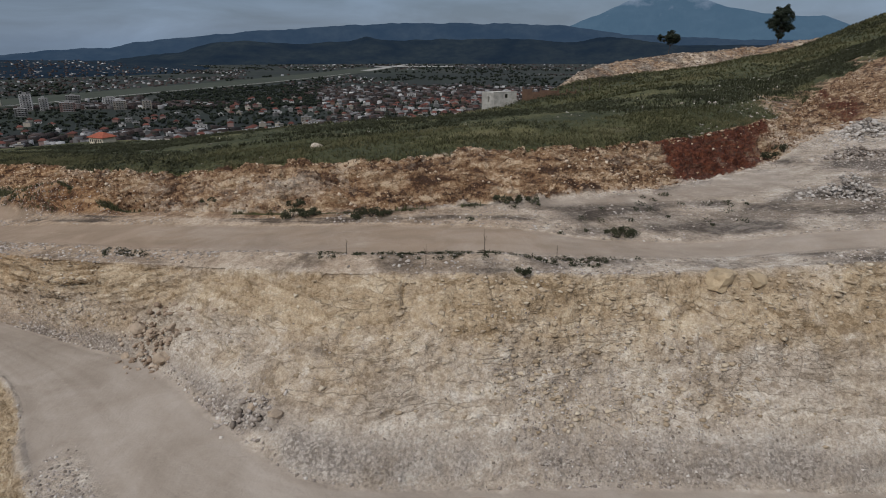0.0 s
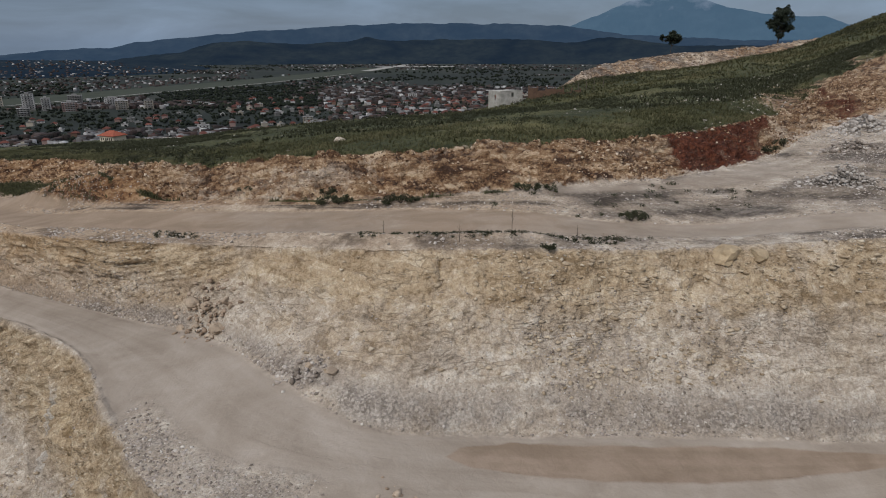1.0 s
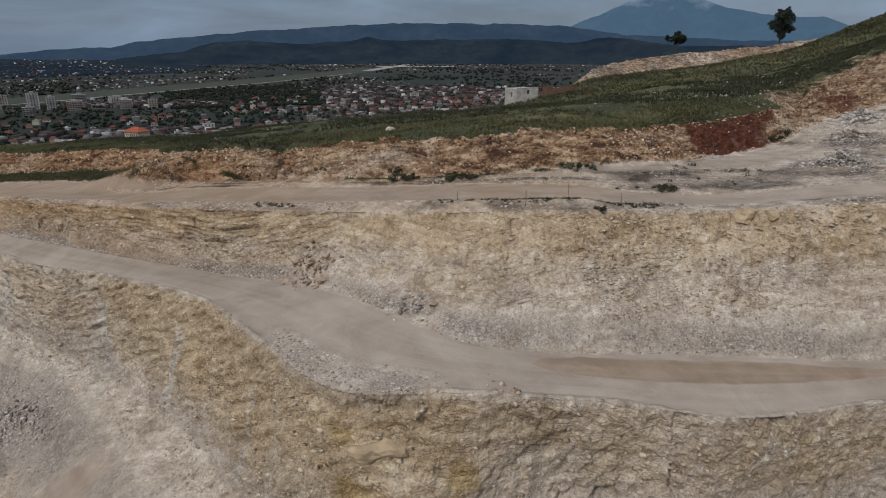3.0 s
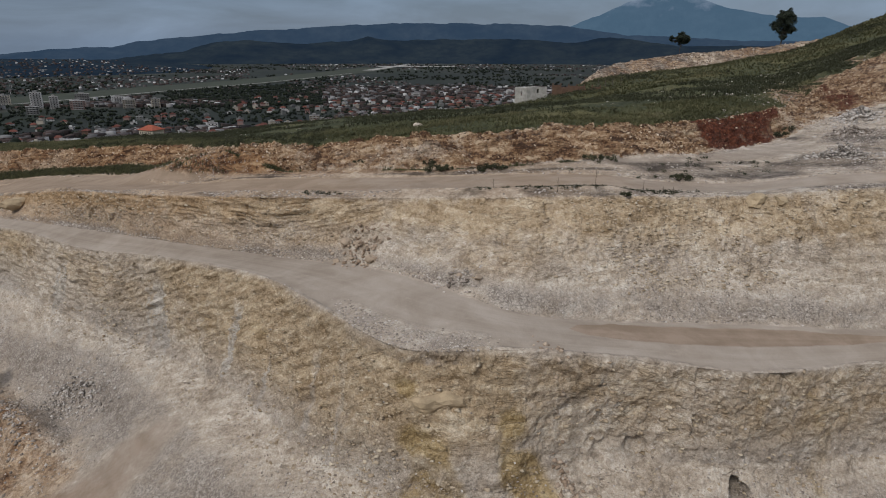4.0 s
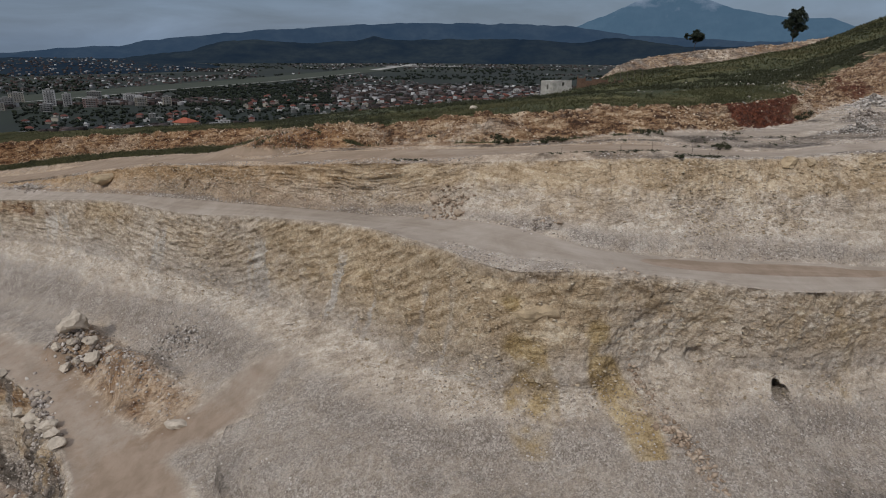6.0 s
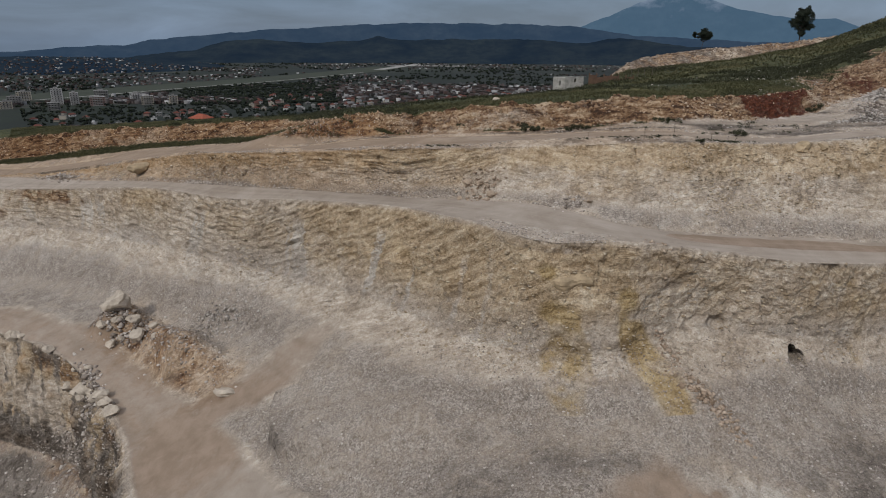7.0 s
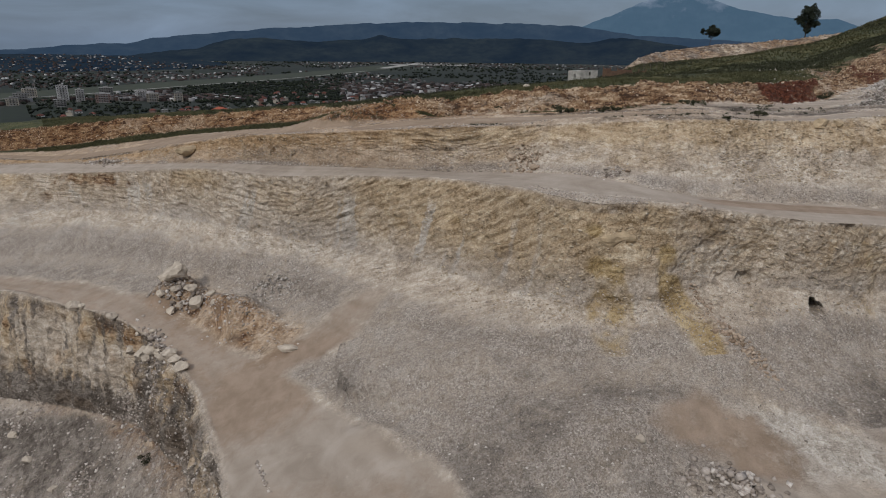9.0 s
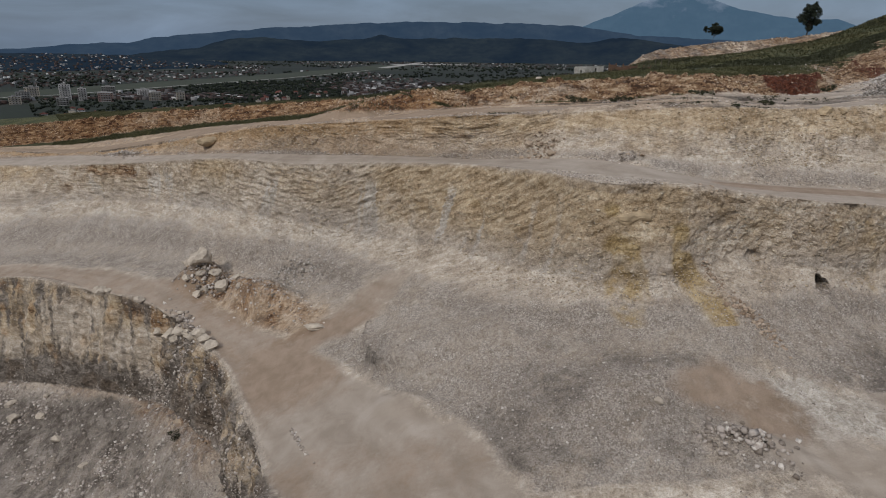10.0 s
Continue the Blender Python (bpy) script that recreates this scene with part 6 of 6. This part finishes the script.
P = HOUSE_PAINT
for x, y, w, d, fl, paint, turn, label in (
        (-754, 1150, 30, 16, 9, P[0], 28, "tall pale apartment building in the town"), (-716, 1140, 22, 16, 7, P[0], 28, "white apartment building in the town"),
        (-668, 1130, 40, 15, 5, P[3], 30, "long pink apartment building in the town"), (-590, 1160, 34, 14, 5, P[1], 25, "cream apartment building in the town"),
        (-545, 1170, 24, 14, 5, P[1], 25, "cream apartment building in the town"), (-815, 1120, 36, 14, 5, P[2], 30, "grey apartment building in the town"),
        (-790, 1060, 30, 14, 4, P[1], 32, "cream apartment building in the town"), (-700, 1050, 30, 14, 4, P[2], 32, "grey apartment building in the town"),
        (-640, 1220, 36, 14, 5, P[0], 25, "white apartment building in the town"), (-720, 1240, 40, 14, 6, P[2], 25, "grey apartment building in the town"),
        (-850, 1200, 40, 14, 6, P[1], 32, "cream apartment building in the town"), (-620, 660, 24, 12, 4, P[1], 42, "cream apartment building behind the rock bank"),
        (-330, 860, 22, 14, 3, P[0], 20, "white town building with flat roof"), (-185, 905, 26, 14, 3, P[0], 10, "white town building with flat roof"),
        (-208, 960, 24, 14, 3, P[1], 10, "cream town building with flat roof"), (-70, 1420, 30, 16, 3, P[0], 5, "white town building with flat roof"), (150, 1500, 30, 16, 3, P[0], -5, "white town building with flat roof")):
    block_of_flats(x, y, w * 0.62, d * 0.8, fl, paint, turn, label)

# far quarters, too small to tell apart
far_n = 5200
far_at, far_size = np.zeros((far_n, 3)), np.zeros((far_n, 3))
k = 0
while k < far_n:
    zone = town.random()
    if k < 700:
        az, dist = town.uniform(-40, -17), town.uniform(640, 1350)
    elif k < 2300:
        az, dist = town.uniform(-30, 14), town.uniform(860, 1750)
    elif zone < 0.34:
        az, dist = town.uniform(-39, -17), town.uniform(1750, 3300)
    elif zone < 0.62:
        az, dist = town.uniform(-14, 18), town.uniform(1450, 2500)
    elif zone < 0.85:
        az, dist = town.uniform(-22, 20), town.uniform(2900, 3650)
    else:
        az, dist = town.uniform(-36, -20), town.uniform(1050, 1400)
    x, y = polar(az, dist)
    if on_airfield(x, y):
        continue
    if 700 <= k < 2300 and (-25 < az < -11 and dist > 1200 or any((x - a) ** 2 + (y - b) ** 2 < 14 ** 2 for a, b in taken)):
        continue
    if value_noise(x * 0.003, y * 0.003, 0, 19) < -0.15 - 0.2 * (dist < 2000):
        continue
    climb = max(0.0, min(1.0, (dist - FOOT) / (FOOT_TOP - FOOT))) * max(0.0, min(1.0, (-21 - az) / 8))
    far_at[k] = x, y, valley_z(x, y) if dist < 1800 else PLAIN_Z + 44 * climb
    small = 0.7 if dist > 1750 else 1.0
    far_size[k] = town.uniform(6, 13) * small, town.uniform(6, 10) * small, town.choice((3, 4, 6, 6)) * small
    k += 1
cube = np.array([(-.5, -.5, 0), (.5, -.5, 0), (.5, .5, 0), (-.5, .5, 0), (-.5, -.5, 1), (.5, -.5, 1), (.5, .5, 1), (-.5, .5, 1)])
cube_f = np.array([(0, 1, 5, 4), (1, 2, 6, 5), (2, 3, 7, 6), (3, 0, 4, 7), (4, 5, 6, 7)])
turns = rng.uniform(0, math.pi, far_n)
p = cube[None] * far_size[:, None]
p = np.stack([p[..., 0] * np.cos(turns)[:, None] - p[..., 1] * np.sin(turns)[:, None], p[..., 0] * np.sin(turns)[:, None] + p[..., 1] * np.cos(turns)[:, None], p[..., 2]], -1) + far_at[:, None]
M_FAR_TOWN = make_island("far_town", [(0.0, (0.014, 0.013, 0.014)), (0.35, (0.040, 0.029, 0.026)), (0.55, (0.070, 0.045, 0.040)), (0.75, (0.090, 0.086, 0.088)), (0.88, (0.19, 0.187, 0.19)), (1.0, (0.50, 0.50, 0.50))], grain=0.05)
tagged(mesh_of("distant_houses", p.reshape(-1, 3), (cube_f[None] + (np.arange(far_n) * 8)[:, None, None]).reshape(-1, 4), M_FAR_TOWN), "pale and reddish houses of the distant town quarters", "houses", kind="stuff")


# ---- trees of the valley ----
def lump(seed):
    r = random.Random(seed)
    bm = bmesh.new()
    bmesh.ops.create_icosphere(bm, subdivisions=2, radius=0.5)
    s = Vector((r.uniform(0, 40), r.uniform(0, 40), 0))
    for v in bm.verts:
        v.co *= 1 + 0.55 * noise.noise(v.co * 4.5 + s) + r.uniform(-0.12, 0.12)
    v, f = np.array([q.co[:] for q in bm.verts]), np.array([[q.index for q in t.verts] for t in bm.faces])
    bm.free()
    return v, f


LUMPS = [lump(31 + i) for i in range(5)]
M_WOOD_FAR = make_island("far_foliage", [(0.0, (0.004, 0.007, 0.005)), (0.6, (0.010, 0.015, 0.009)), (1.0, (0.022, 0.029, 0.015))], grain=0.4)


def grove(name, count, az0, az1, d0, d1, size0, size1, label, keep=-0.2, seed=29, tall=1.0):
    at, size = [], []
    while len(at) < count:
        az, dist = town.uniform(az0, az1), d0 + (d1 - d0) * town.random() ** 1.2
        x, y = polar(az, dist)
        if dist > 1100 and on_airfield(x, y, 95.0):
            continue
        if value_noise(x * 0.008, y * 0.008, 0, seed) < keep:
            continue
        s = town.uniform(size0, size1)
        z = valley_z(x, y)
        for _ in range(3):
            at.append((x + town.gauss(0, s * 0.35), y + town.gauss(0, s * 0.35), z + s * town.uniform(0.25, 0.6) * tall))
            size.append(s * town.uniform(0.45, 0.85))
    scatter(name, np.array(at), np.array(size), LUMPS, M_WOOD_FAR, label, "trees", 0.95)


grove("town_trees", 12500, -36, 15, 640, 1800, 3, 6.5, "dark green trees between the houses of the town", -0.7)
grove("dark_grove", 2600, -24, -11, 1250, 1850, 5, 8, "dense dark grove in the valley", -0.9, 31)
grove("slope_trees", 2000, -41, -16, 400, 780, 4, 8, "dark trees at the foot of the hillside", -0.1, 33)
grove("far_trees", 4500, -36, 20, 1700, 3600, 5, 10, "dark tree belts in the far valley", -0.05, 35)


# ---- roads and fields of the valley ----
def strip(name, text, width, mat, label, lift, category="road"):
    p = points(text)
    p = along(p, np.linspace(0, len(p) - 1.001, 60))
    side = np.gradient(p[:, :2], axis=0)
    side /= np.linalg.norm(side, axis=1)[:, None]
    across = np.stack([-side[:, 1], side[:, 0]], -1) * width / 2
    z = np.array([valley_z(x, y) for x, y in p[:, :2]]) + lift
    v = np.concatenate([np.column_stack([p[:, :2] - across, z]), np.column_stack([p[:, :2] + across, z])])
    i = np.arange(59)
    return tagged(mesh_of(name, v, np.stack([i, i + 1, i + 61, i + 60], -1), mat), label, category, kind="structure")


M_FIELD = make_plain_mat("mown_field", (0.036, 0.043, 0.027), 0.7, 0.02)
M_RUNWAY = make_plain_mat("pale_concrete", (0.30, 0.29, 0.27), 0.8, 0.05)
strip("airfield", AIRFIELD, 190, M_FIELD, "long mown green airfield in the valley", 1.0, "field")
strip("road_valley", "-960,1090,0 -840,1200,0 -750,1400,0 -650,1650,0 -520,1950,0 -360,2500,0", 9, M_RUNWAY, "pale road along the airfield", 2.0)
strip("runway", "-330,2750,0 -270,3100,0 -200,3500,0", 50, M_RUNWAY, "pale concrete runway", 2.0)
strip("road_apron", "-330,3180,0 -180,3230,0 60,3240,0", 110, M_RUNWAY, "pale concrete apron of the airfield", 2.4)


def track(text, width, label):
    """A pale track that lies on the hillside."""
    p = points(text)
    p = along(p, np.linspace(0, len(p) - 1.001, 40))
    side = np.gradient(p[:, :2], axis=0)
    side /= np.linalg.norm(side, axis=1)[:, None]
    across = np.stack([-side[:, 1], side[:, 0]], -1) * width / 2
    rows = []
    for k in (-1, 1):
        xy = p[:, :2] + across * k
        rows.append(np.column_stack([xy, [ground_at(x, y) + 0.35 for x, y in xy]]))
    i = np.arange(39)
    v = np.concatenate(rows)
    tagged(mesh_of("road_track", v, np.stack([i, i + 1, i + 41, i + 40], -1), M_PATH), label, "road", kind="structure")


track("-104,222,0 -92,214,0 -78,208,0 -62,199,0", 3.0, "pale track across the grassy slope")
track("-36,196,0 -30,206,0 -22,222,0", 2.5, "pale track down the grassy slope")
track("-16,262,0 -4,285,0 12,312,0", 6.0, "pale road at the edge of the town")
